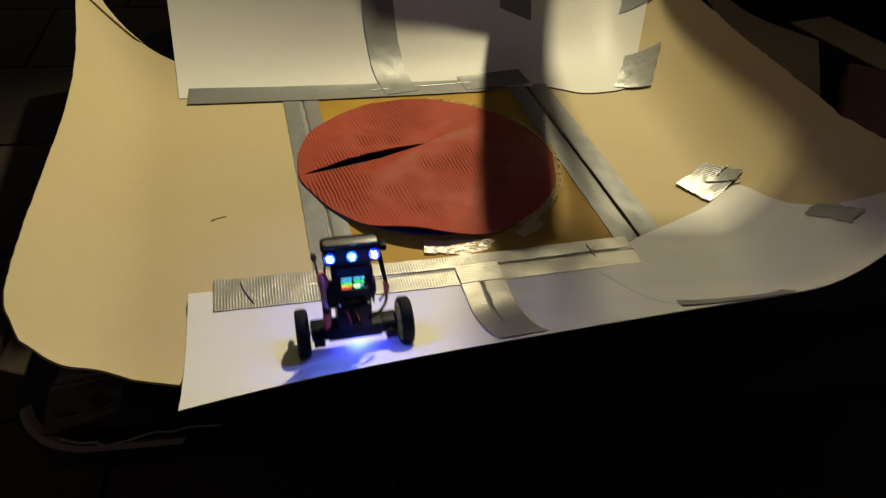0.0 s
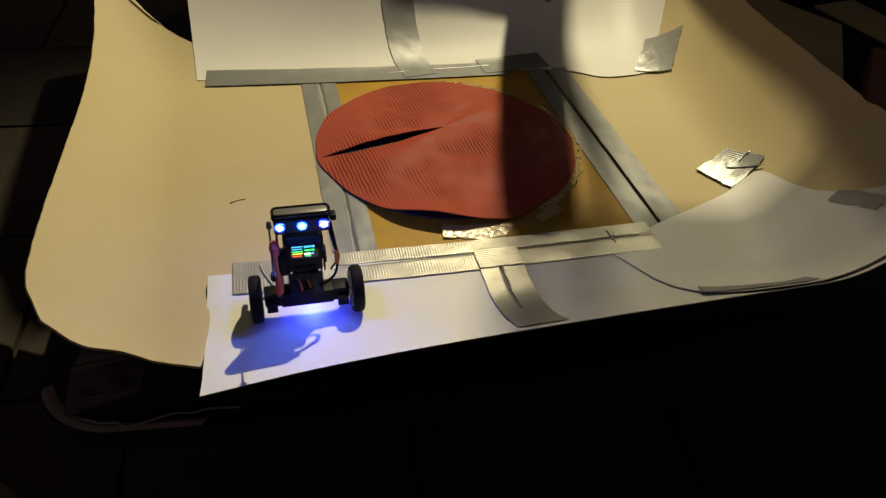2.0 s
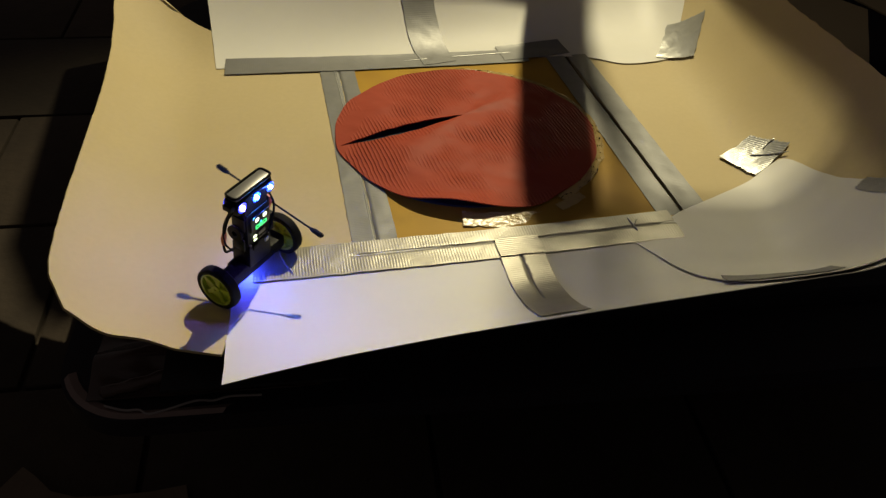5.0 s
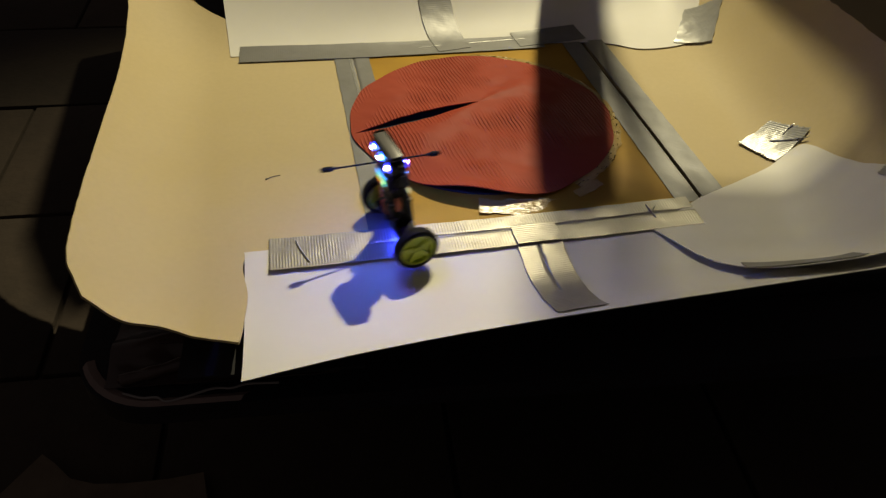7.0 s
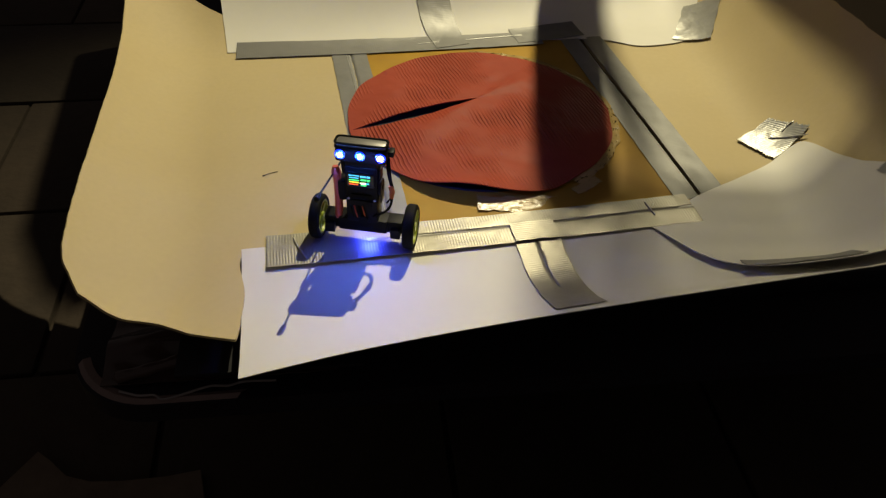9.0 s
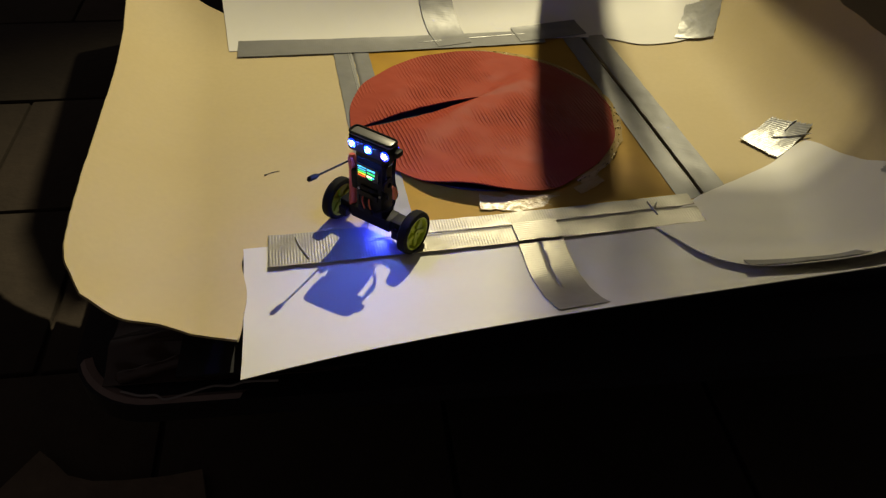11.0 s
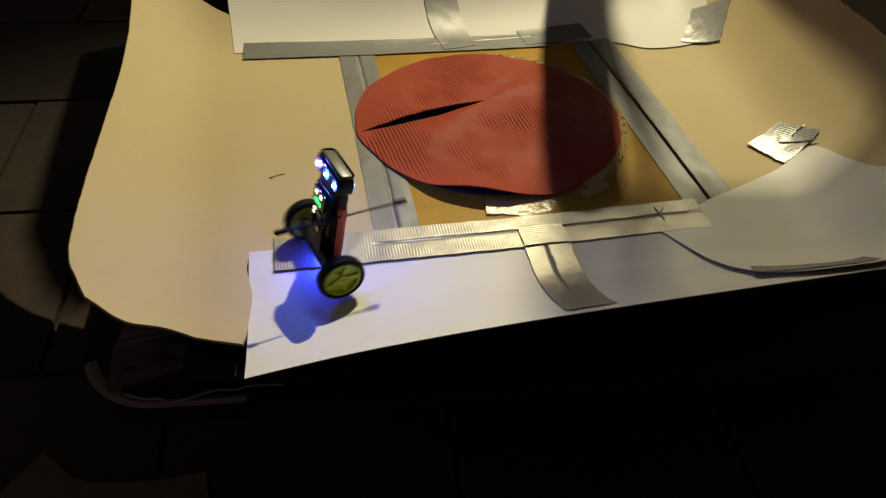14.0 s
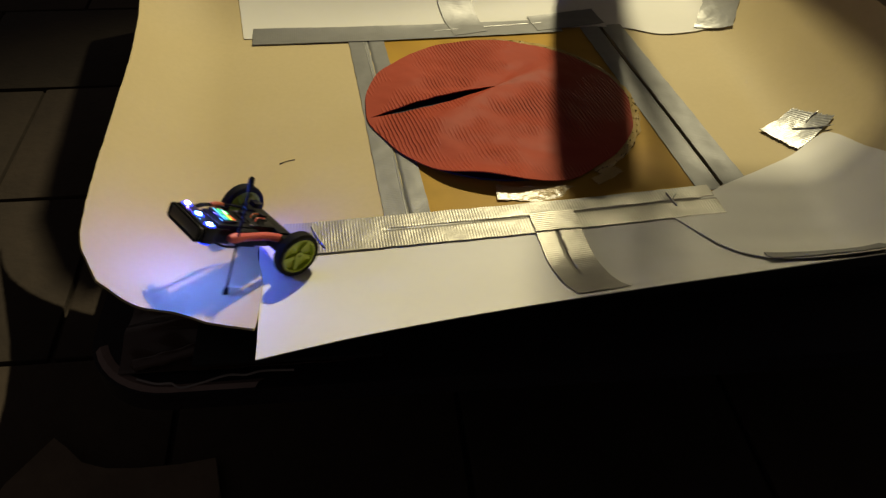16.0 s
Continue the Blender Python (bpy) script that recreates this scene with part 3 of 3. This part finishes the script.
# panel added to one side to keep the lamp off the far rim
panel = empty("rim_shade_panel", "tall panel of upright boards added to shade the far rim", "panel", pose(0, 0, 0))
plank("slat", [(0.40, GROUND), (0.66, GROUND), (0.66, 1.70), (0.535, 1.70), (0.527, 1.235), (0.525, 1.176), (0.517, 1.114), (0.500, 1.003), (0.483, 0.89), (0.464, 0.747), (0.446, 0.60)], 1.66, 0.014, M_TABLE, panel)
for k in range(4):
    plank("slat", [(0.650 + 0.17 * k, GROUND), (0.83 + 0.17 * k, GROUND), (0.83 + 0.17 * k, 1.70), (0.650 + 0.17 * k, 1.70)], 1.676 if k % 2 == 0 else 1.66, 0.014, M_TABLE, panel)
for z in (-0.10, 1.18):
    part("crossbar", boxed(1.00, 1.692, z, 0.72, 0.016, 0.06, 0.002), M_TABLE, panel, smooth=False)

# louvred screen added nearer to the lamp to half shade the corner sheet
screen = empty("corner_shade_louvre", "narrow louvred screen added near the lamp to half shade the corner", "screen", pose(0, 0, 0))
plank("stile", [(0.20, GROUND), (0.26, GROUND), (0.426, 1.33), (0.433, 1.38), (0.449, 1.49), (0.461, 1.55), (0.466, 1.59), (0.468, 1.82), (0.462, 1.82),
                (0.458, 1.61), (0.450, 1.56), (0.432, 1.49), (0.415, 1.38), (0.405, 1.33)], 2.0, 0.01, M_TABLE, screen)
plank("stile", [(0.86, GROUND), (0.89, GROUND), (0.89, 1.82), (0.86, 1.82)], 2.0, 0.01, M_TABLE, screen)
for k in range(15):
    z0 = 1.625 + 0.0145 * k
    plank("louvre_blade", [(0.469, z0), (0.859, z0), (0.859, z0 + 0.0085), (0.469, z0 + 0.0085)], 2.0, 0.0012, M_TABLE, screen)
for k in range(12):
    z0 = 1.628 + 0.0145 * k
    plank("louvre_blade", [(0.424 + 0.0018 * k, z0), (0.4575, z0), (0.4575, z0 + 0.0102), (0.424 + 0.0018 * k, z0 + 0.0102)], 2.0, 0.0012, M_TABLE, screen)


def fold(parent, pts, r, lift=0.0029):
    """A small raised wrinkle in a tape."""
    bm = bmesh.new()
    line = bent([(*p, floor_z(*p) + lift) for p in pts], 12)
    tube(bm, line, [0.0002] + [r * (0.7 + 0.5 * noise.noise((k * 0.9, 1, 7))) for k in range(11)] + [0.0002], 8)
    part("wrinkle", bm, M_CRINKLE, parent)


fold(seam_tape, [(-0.163, 0.616), (-0.156, 0.602), (-0.143, 0.583)], 0.0014)
fold(seam_tape, [(0.214, 0.700), (0.217, 0.690), (0.222, 0.676)], 0.0016)
fold(seam_tape, [(0.224, 0.698), (0.219, 0.688)], 0.0010)
fold(patch, [(0.388, 0.832), (0.405, 0.824), (0.426, 0.813)], 0.0012)
fold(patch, [(0.404, 0.836), (0.411, 0.843), (0.419, 0.846)], 0.0014)
# on these two tapes the paler wrinkle also paints the fold's highlight
fold(back_tape, [(-0.057, 1.057), (-0.016, 1.069), (0.053, 1.087), (0.110, 1.102)], 0.0007, 0.0026)
fold(left_tape, [(-0.157, 1.025), (-0.121, 0.877), (-0.092, 0.756), (-0.066, 0.637)], 0.0008, 0.0014)


# brown cardboard leaning outside the far rim, and a brick on the table
bm = bmesh.new()
grid = []
for j in range(13):
    row = []
    for i in range(13):
        u, v = i / 12, j / 12
        a = Vector((0.505, 1.00, 0.075)).lerp(Vector((0.520, 1.50, 0.075)), v)
        b = Vector((0.66, 1.06, -0.055)).lerp(Vector((0.82, 1.47, -0.055)), v)
        p = a.lerp(b, u)
        p.z -= 0.02 * math.sin(math.pi * u) + 0.003 * noise.noise((u * 3, v * 4, 1))
        row.append(bm.verts.new(p))
    grid.append(row)
for j in range(12):
    for i in range(12):
        bm.faces.new((grid[j][i], grid[j][i + 1], grid[j + 1][i + 1], grid[j + 1][i]))
flap = part("cardboard_flap", bm, M_BOARD)
so = flap.modifiers.new("thickness", "SOLIDIFY")
so.thickness = 0.003
tagged(flap, "brown cardboard flap leaning in shade outside the board's rim", "cardboard")
brick = part("brick", boxed(0, 0, 0.025, 0.27, 0.15, 0.05, 0.005), M_BRICK)
brick.matrix_world = pose(0.795, 1.13, TOP, 0, 0, 64)
tagged(brick, "worn red-brown brick lying on the table", "brick")
scrap = part("cardboard_scrap", boxed(0, 0, 0.003, 0.11, 0.24, 0.004, 0.0008), M_BOARD)
scrap.matrix_world = pose(0.905, 1.49, TOP, 0, 0, 24)
tagged(scrap, "flat scrap of tan cardboard lying in shade on the table", "cardboard")


# ---------------------------------------------------------------- robot
RW = 0.023


def bars(parent, y, sign, rows):
    for x, z, w, h, m in rows:
        part("screen_bar", boxed(x, y, z, w, 0.0006, 0.75 * h), m, parent, smooth=False)


def robot():
    r = empty("balancing_robot", "small black two-wheeled balancing robot with lime wheels and glowing lights", "robot")
    # drive
    part("axle_housing", boxed(0, 0, 0.001, 0.050, 0.019, 0.015, 0.002), M_PLASTIC, r)
    for s in (-1, 1):
        motor = part("motor", boxed(s * 0.028, 0.001, 0.001, 0.024, 0.017, 0.014, 0.002), M_PLASTIC, r, "black motor block")
        part("motor_bracket", boxed(s * 0.0335, -0.002, -0.004, 0.010, 0.020, 0.011, 0.001), M_PCB, motor)
        bm = bmesh.new()
        for yy in (-0.005, 0.005):
            lathe(bm, [(-0.0005, 0.0), (-0.0005, 0.0014), (0.0005, 0.0014), (0.0005, 0.0)], "X", 10, (s * 0.0405, yy, 0.003))
        part("screw", bm, M_STEEL, motor)
        bm = bmesh.new()
        tube(bm, [(s * 0.038, 0, 0), (s * 0.049, 0, 0)], 0.002, 10)
        part("shaft", bm, M_STEEL, r)
    wheels = []
    for s in (-1, 1):
        w = new("wheel")
        w.parent = r
        w.matrix_basis = pose(s * 0.0478, 0, 0)
        bm = bmesh.new()
        lathe(bm, [(-0.0052, 0.0178), (-0.0058, 0.0205), (-0.0042, 0.0226), (-0.0015, 0.0231), (0.0015, 0.0231),
                   (0.0042, 0.0226), (0.0058, 0.0205), (0.0052, 0.0178)], "X", 56)
        part("tyre", bm, M_TYRE, w)
        bm = bmesh.new()
        lathe(bm, [(-0.0050, 0.0162), (-0.0050, 0.0181), (0.0050, 0.0181), (0.0050, 0.0162), (0.0022, 0.0152), (-0.0022, 0.0152)], "X", 48)
        lathe(bm, [(-0.0052, 0.0015), (-0.0052, 0.0048), (0.0052, 0.0048), (0.0052, 0.0015)], "X", 24)
        lathe(bm, [(-0.0008, 0.004), (-0.0008, 0.0160), (0.0008, 0.0160), (0.0008, 0.004)], "X", 40)
        for k in range(5):
            a = 2 * math.pi * k / 5
            box(bm, 0, 0.0100, 0, 0.0068, 0.0125, 0.0050, 0.0008, m=Matrix.Rotation(a, 4, "X"))
        part("rim", bm, M_LIME, w, "lime green spoked rim")
        wheels.append(w)
    # trunk
    part("lower_body", boxed(0, 0.001, 0.019, 0.032, 0.022, 0.028, 0.003), M_PCB, r)
    part("body", boxed(0, 0.001, 0.050, 0.033, 0.019, 0.042, 0.004), M_PLASTIC, r)
    part("side_servo", boxed(-0.020, 0.001, 0.040, 0.008, 0.016, 0.022, 0.0015), M_PLASTIC, r)
    part("gear_wheel", lathe(bmesh.new(), [(-0.0015, 0.003), (-0.0015, 0.0085), (0.0015, 0.0085), (0.0015, 0.003)], "X", 24, (0.0185, -0.002, 0.047)), M_PLASTIC, r)
    bm = bmesh.new()
    lathe(bm, [(-0.0012, 0.0), (-0.0012, 0.0046), (0.0012, 0.0046), (0.0012, 0.0)], "Z", 20)
    bmesh.ops.transform(bm, matrix=pose(0.002, -0.0132, 0.012, 90, 0, 0), verts=bm.verts)
    part("round_button", bm, M_PLASTIC, r)
    for s in (-1, 1):
        for x in (-0.0130, 0.0130):
            bm = bmesh.new()
            lathe(bm, [(-0.0006, 0.0), (-0.0006, 0.0013), (0.0006, 0.0013), (0.0006, 0.0)], "Z", 10)
            bmesh.ops.transform(bm, matrix=pose(x, 0.001 + s * 0.0097, 0.0335, 90, 0, 0), verts=bm.verts)
            part("body_screw", bm, M_STEEL, r)
        part("pin_header", boxed(0.0, 0.001 + s * 0.0098, 0.0385, 0.020, 0.002, 0.0026, 0.0004), M_TYRE, r)
        part("sensor", boxed(0.008, 0.001 + s * 0.0110, 0.0300, 0.007, 0.003, 0.006, 0.0006), M_PLASTIC, r)
    for k, (x, z) in enumerate(((0.0175, 0.060), (0.0185, 0.036), (-0.0175, 0.066))):
        part("side_board", boxed(x, 0.002, z, 0.0016, 0.013, 0.014, 0.0003), M_PCB, r)
    bm = bmesh.new()
    tube(bm, bent([(-0.020, 0.006, 0.078), (-0.023, 0.010, 0.062), (-0.021, 0.010, 0.045), (-0.012, 0.012, 0.034)], 18), 0.0011, 8)
    part("cable", bm, M_TYRE, r)
    part("neck", boxed(0, 0.001, 0.073, 0.031, 0.015, 0.013, 0.002), M_PCB, r)
    # text screen on one side, face on the other
    for s, kind in ((-1, "text_screen"), (1, "face_screen")):
        y = 0.001 + s * 0.0108
        sc = part(kind, boxed(0, y, 0.058, 0.0262, 0.0024, 0.0165, 0.0008), M_SCREEN, r, "dark glass display with glowing marks")
        y += s * 0.0015
        if kind == "text_screen":
            bars(sc, y, s, [(-0.0062, 0.0632, 0.0100, 0.0013, M_T_BLUE), (-0.0062, 0.0606, 0.0092, 0.0012, M_T_BLUE), (-0.0062, 0.0580, 0.0100, 0.0012, M_T_GREEN),
                            (-0.0062, 0.0556, 0.0094, 0.0013, M_T_YELLOW), (-0.0066, 0.0530, 0.0086, 0.0014, M_T_RED), (0.0030, 0.0626, 0.0060, 0.0024, M_T_BLUE),
                            (0.0082, 0.0626, 0.0030, 0.0026, M_T_BLUE), (0.0032, 0.0588, 0.0056, 0.0020, M_T_GREEN), (0.0080, 0.0586, 0.0026, 0.0022, M_T_GREEN),
                            (0.0026, 0.0548, 0.0058, 0.0020, M_T_WHITE), (0.0072, 0.0548, 0.0030, 0.0018, M_T_BLUE), (0.0034, 0.0526, 0.0050, 0.0013, M_T_GREEN)])
        else:
            bars(sc, y, s, [(-0.0055, 0.0622, 0.0044, 0.0050, M_T_WHITE), (0.0055, 0.0622, 0.0044, 0.0050, M_T_WHITE), (0.0, 0.0575, 0.0016, 0.0030, M_T_BLUE),
                            (0.0, 0.0556, 0.0150, 0.0008, M_T_GREEN), (0.0, 0.0524, 0.0150, 0.0008, M_T_GREEN), (-0.0073, 0.0540, 0.0008, 0.0030, M_T_GREEN),
                            (0.0073, 0.0540, 0.0008, 0.0030, M_T_GREEN), (0.0, 0.0540, 0.0060, 0.0020, M_T_GREEN)])
    for z in (0.0425, 0.0385):
        part("indicator", boxed(0.0075, 0.0118, z, 0.0042, 0.0012, 0.0017, m=pose(0, 0, 0)), M_T_WHITE, r, "small glowing indicator bar", smooth=False)
    part("label_plate", boxed(-0.003, 0.0112, 0.0400, 0.0100, 0.0010, 0.0070, 0.0004), M_SILVER, r, "dull grey plate under the face display")
    part("chip", boxed(-0.008, 0.0128, 0.029, 0.005, 0.0014, 0.004), M_STEEL, r, "bright metal connector", smooth=False)
    # head with the lights and the battery on top
    part("light_bar", boxed(0, 0.0, 0.0825, 0.050, 0.017, 0.0140, 0.003), M_PCB, r)
    for s in (-1, 1):
        for x, m in ((-0.0195, M_LED_A), (0, M_LED_B), (0.0195, M_LED_C)):
            bm = bmesh.new()
            bmesh.ops.create_uvsphere(bm, u_segments=12, v_segments=8, radius=0.0018, matrix=Matrix.Diagonal((1, 0.6, 1, 1)))
            led = part("led", bm, m, r, "glowing blue light")
            led.matrix_basis = pose(x, s * 0.0098, 0.0838)
            # faintly glowing disc paints the blue halo around the light
            bm = bmesh.new()
            lathe(bm, [(-0.0004, 0.0), (-0.0004, 0.0052), (0.0004, 0.0044), (0.0004, 0.0)], "Z", 20)
            bmesh.ops.transform(bm, matrix=pose(0, -s * 0.0012, 0, 90, 0, 0), verts=bm.verts)
            part("halo_disc", bm, M_HALO, led, "glowing disc that paints the light's blue halo")
    bat = part("battery", boxed(0, 0.0, 0.0925, 0.048, 0.0125, 0.0060, 0.0026), M_SILVER, r, "silver battery with rounded edges")
    for z in (0.0902, 0.0950):
        bm = bmesh.new()
        o = [(x - 0.0250, y - 0.0068) for x, y in rounded_rect(0.0500, 0.0136, 0.0042, 5)]
        tube(bm, [(x, y, z) for x, y in o] + [(*o[0], z)], 0.0013, 6)
        part("band", bm, M_TYRE, bat, "black edge band")
    part("side_knob", boxed(0.0285, 0.001, 0.086, 0.006, 0.010, 0.006, 0.0015), M_PLASTIC, r)
    part("underglow", boxed(0.004, 0.0, -0.0074, 0.012, 0.010, 0.0014), M_UNDER, r, "glowing blue light under the axle", smooth=False)
    # red lever with a long balancing rod across it
    bm = bmesh.new()
    tube(bm, bent([(-0.0255, -0.004, 0.006), (-0.0245, -0.004, 0.022), (-0.0252, -0.002, 0.046), (-0.0270, 0.0, 0.064)], 14), [0.0040] * 11 + [0.0044, 0.0050, 0.0044, 0.0030], 10)
    part("lever", bm, M_RED, r, "red rubber lever")
    bm = bmesh.new()
    tube(bm, [(-0.0290, -0.052, 0.066), (-0.0290, 0.052, 0.046)], 0.0010, 8)
    rod = part("rod", bm, M_TYRE, r, "thin black balancing rod")
    for y, z in ((-0.057, 0.067), (0.057, 0.045)):
        bm = bmesh.new()
        d = 1 if y > 0 else -1
        tube(bm, [(-0.0290, y - d * 0.008, z + d * 0.0015), (-0.0290, y - d * 0.004, z + d * 0.0008), (-0.0290, y + d * 0.004, z - d * 0.0008), (-0.0290, y + d * 0.006, z)], [0.0016, 0.0028, 0.0027, 0.0015], 10)
        part("rod_tip", bm, M_TYRE, rod)
    # cables
    bm = bmesh.new()
    tube(bm, bent([(0.024, 0.004, 0.082), (0.026, -0.004, 0.066), (0.030, -0.006, 0.045), (0.027, -0.008, 0.026), (0.012, -0.012, 0.016)], 22), 0.0013, 8)
    part("cable", bm, M_TYRE, r, "black cable loop")
    bm = bmesh.new()
    tube(bm, bent([(0.026, 0.000, 0.080), (0.029, -0.006, 0.060), (0.031, -0.004, 0.042), (0.024, -0.002, 0.028)], 20), 0.0010, 8)
    part("cable", bm, M_PLASTIC, r)
    bm = bmesh.new()
    tube(bm, [(0.0285, -0.006, 0.052), (0.0302, -0.0062, 0.046), (0.0296, -0.007, 0.038)], [0.0022, 0.0028, 0.0020], 10)
    part("plug", bm, M_ORANGE, r, "orange cable plug")
    for k in range(4):
        bm = bmesh.new()
        tube(bm, bent([(-0.014 + 0.004 * k, -0.004, 0.028), (-0.010 + 0.004 * k, -0.0125, 0.024), (-0.008 + 0.004 * k, -0.0122, 0.014)], 10), 0.0008, 6)
        part("wire", bm, (M_TYRE, M_RED, M_TYRE, M_ORANGE)[k], r)
    return r, wheels


pavement()
balancer, wheel_pair = robot()

# seconds, axle centre x y z, lean, roll, heading
ROBOT = [
    (0.0, -0.038, 0.525, 0.030, -6.0, -0.6, 12.8),
    (0.5, -0.068, 0.622, 0.023, 1.0, -0.0, 18.3),
    (1.0, -0.082, 0.710, 0.023, 4.5, -0.0, -10.3),
    (1.5, -0.110, 0.615, 0.023, -4.0, -0.0, 1.8),
    (2.0, -0.104, 0.552, 0.023, -4.5, 0.1, 13.3),
    (2.5, -0.103, 0.573, 0.023, 1.0, -0.1, -5.7),
    (3.0, -0.116, 0.531, 0.028, 1.0, -6.1, -30.2),
    (3.5, -0.141, 0.517, 0.029, 8.0, -8.0, -101.7),
    (4.0, -0.147, 0.540, 0.025, 12.5, 1.8, -191.9),
    (4.2, -0.168, 0.592, 0.023, 0.0, -0.0, -157.7),
    (6.3, -0.212, 0.557, 0.024, -18.5, -0.5, -35.0),
    (6.5, -0.213, 0.546, 0.025, -12.5, -1.0, -45.8),
    (6.8, -0.131, 0.598, 0.023, -2.0, -0.5, -61.0),
    (7.0, -0.057, 0.631, 0.023, 6.0, -0.0, -64.5),
    (7.5, -0.004, 0.646, 0.023, -2.5, -0.0, -63.2),
    (8.0, -0.075, 0.616, 0.023, -3.0, -0.0, -53.3),
    (8.5, -0.098, 0.585, 0.023, -3.5, -0.0, -11.9),
    (9.0, -0.089, 0.622, 0.023, -1.0, -0.0, -6.9),
    (11.3, -0.081, 0.633, 0.023, -0.5, -0.0, -33.4),
    (11.5, -0.080, 0.627, 0.023, -1.0, -0.0, -22.3),
    (12.0, -0.065, 0.664, 0.023, -1.5, -0.0, -18.8),
    (12.5, -0.063, 0.666, 0.023, 0.5, -0.0, -8.8),
    (12.8, -0.048, 0.608, 0.023, 4.5, -0.0, 29.1),
    (13.0, -0.023, 0.550, 0.027, -8.0, -4.6, -12.9),
    (13.5, -0.029, 0.529, 0.031, -9.0, -5.7, -5.0),
    (13.7, -0.049, 0.575, 0.025, 2.0, -1.5, 58.0),
    (13.9, -0.103, 0.583, 0.024, 10.0, 0.3, 86.0),
    (14.0, -0.134, 0.583, 0.024, 13.0, 0.7, 119.1),
    (14.2, -0.136, 0.579, 0.023, 10.5, 0.3, 147.7),
    (14.5, -0.090, 0.601, 0.023, 11.0, 0.4, 85.8),
    (14.8, -0.007, 0.527, 0.032, -6.5, 2.8, 23.1),
    (15.0, 0.002, 0.509, 0.041, -12.0, 7.7, 32.6),
    (15.2, -0.060, 0.556, 0.026, -10.0, 2.0, 72.0),
    (15.3, -0.113, 0.556, 0.024, -14.0, 1.0, 80.0),
    (15.4, -0.172, 0.562, 0.023, -28.0, 0.5, 88.0),
    (15.5, -0.239, 0.587, 0.023, -47.0, 0.0, 114.1),
    (16.0, -0.198, 0.585, 0.023, -56.5, 0.0, 134.6),
]


# seconds, tilt of the front sheet about its seam
SHEET = [(0.0, 0.0), (0.5, 5.2), (1.0, 5.3), (1.5, 5.0), (2.0, 1.4), (2.5, 3.2), (3.0, 0.0), (3.5, 0.7), (4.0, 1.9), (6.3, 0.4), (6.5, 0.2), (7.0, 5.2),
         (8.0, 5.0), (8.5, 4.2), (9.0, 5.0), (11.5, 5.2), (12.5, 5.2), (13.0, 3.4), (13.5, 2.0), (14.0, 3.0), (14.5, 3.8), (15.0, 3.2), (15.5, 5.6), (16.0, 1.9)]


def robot_at(t):
    """Place, lean, roll and heading between two rows."""
    for a, b in zip(ROBOT, ROBOT[1:]):
        if t <= b[0] + 1e-6:
            f = (t - a[0]) / (b[0] - a[0])
            if b[0] - a[0] > 1:
                f = f * f * (3 - 2 * f)
            return [p + (q - p) * f for p, q in zip(a[1:], b[1:])]
    return list(ROBOT[-1][1:])


def motions():
    """The robot drives, turns and leans; each wheel rolls with the ground that it covers."""
    rows, spin, last = [], [[], []], None
    turn = [0.0, 0.0]
    for k in range(161):
        t = k / 10
        x, y, z, lean, roll, yaw = robot_at(t)
        m = Matrix.Translation((x, y, z)) @ pose(0, 0, 0, 0, 0, yaw) @ pose(0, 0, 0, 0, roll, 0) @ pose(0, 0, 0, lean, 0, 0)
        rows.append((t, m))
        c, s = math.cos(radians(yaw)), math.sin(radians(yaw))
        for i, side in enumerate((-1, 1)):
            px, py = x + side * 0.0478 * c, y + side * 0.0478 * s
            if last:
                dx, dy = px - last[i][0], py - last[i][1]
                step = -math.degrees((-s * dx + c * dy) / RW)
                turn[i] += max(-80, min(80, step))
            spin[i].append((t, pose(side * 0.0478, 0, 0, turn[i], 0, 0)))
        last = [(x - 0.0478 * c, y - 0.0478 * s), (x + 0.0478 * c, y + 0.0478 * s)]
    walk(balancer, rows)
    # the front sheet springs down whenever the robot leaves it
    hinge = Matrix.Translation((-0.062, 0.625, 0)) @ pose(0, 0, 0, 0, 0, 10.2)
    sway = [(t, hinge @ pose(0, 0, 0, a, 0, 0) @ hinge.inverted()) for t, a in SHEET]
    walk(front_sheet, sway)
    walk(stem_tape, sway)
    for i in (0, 1):
        walk(wheel_pair[i], spin[i])


motions()
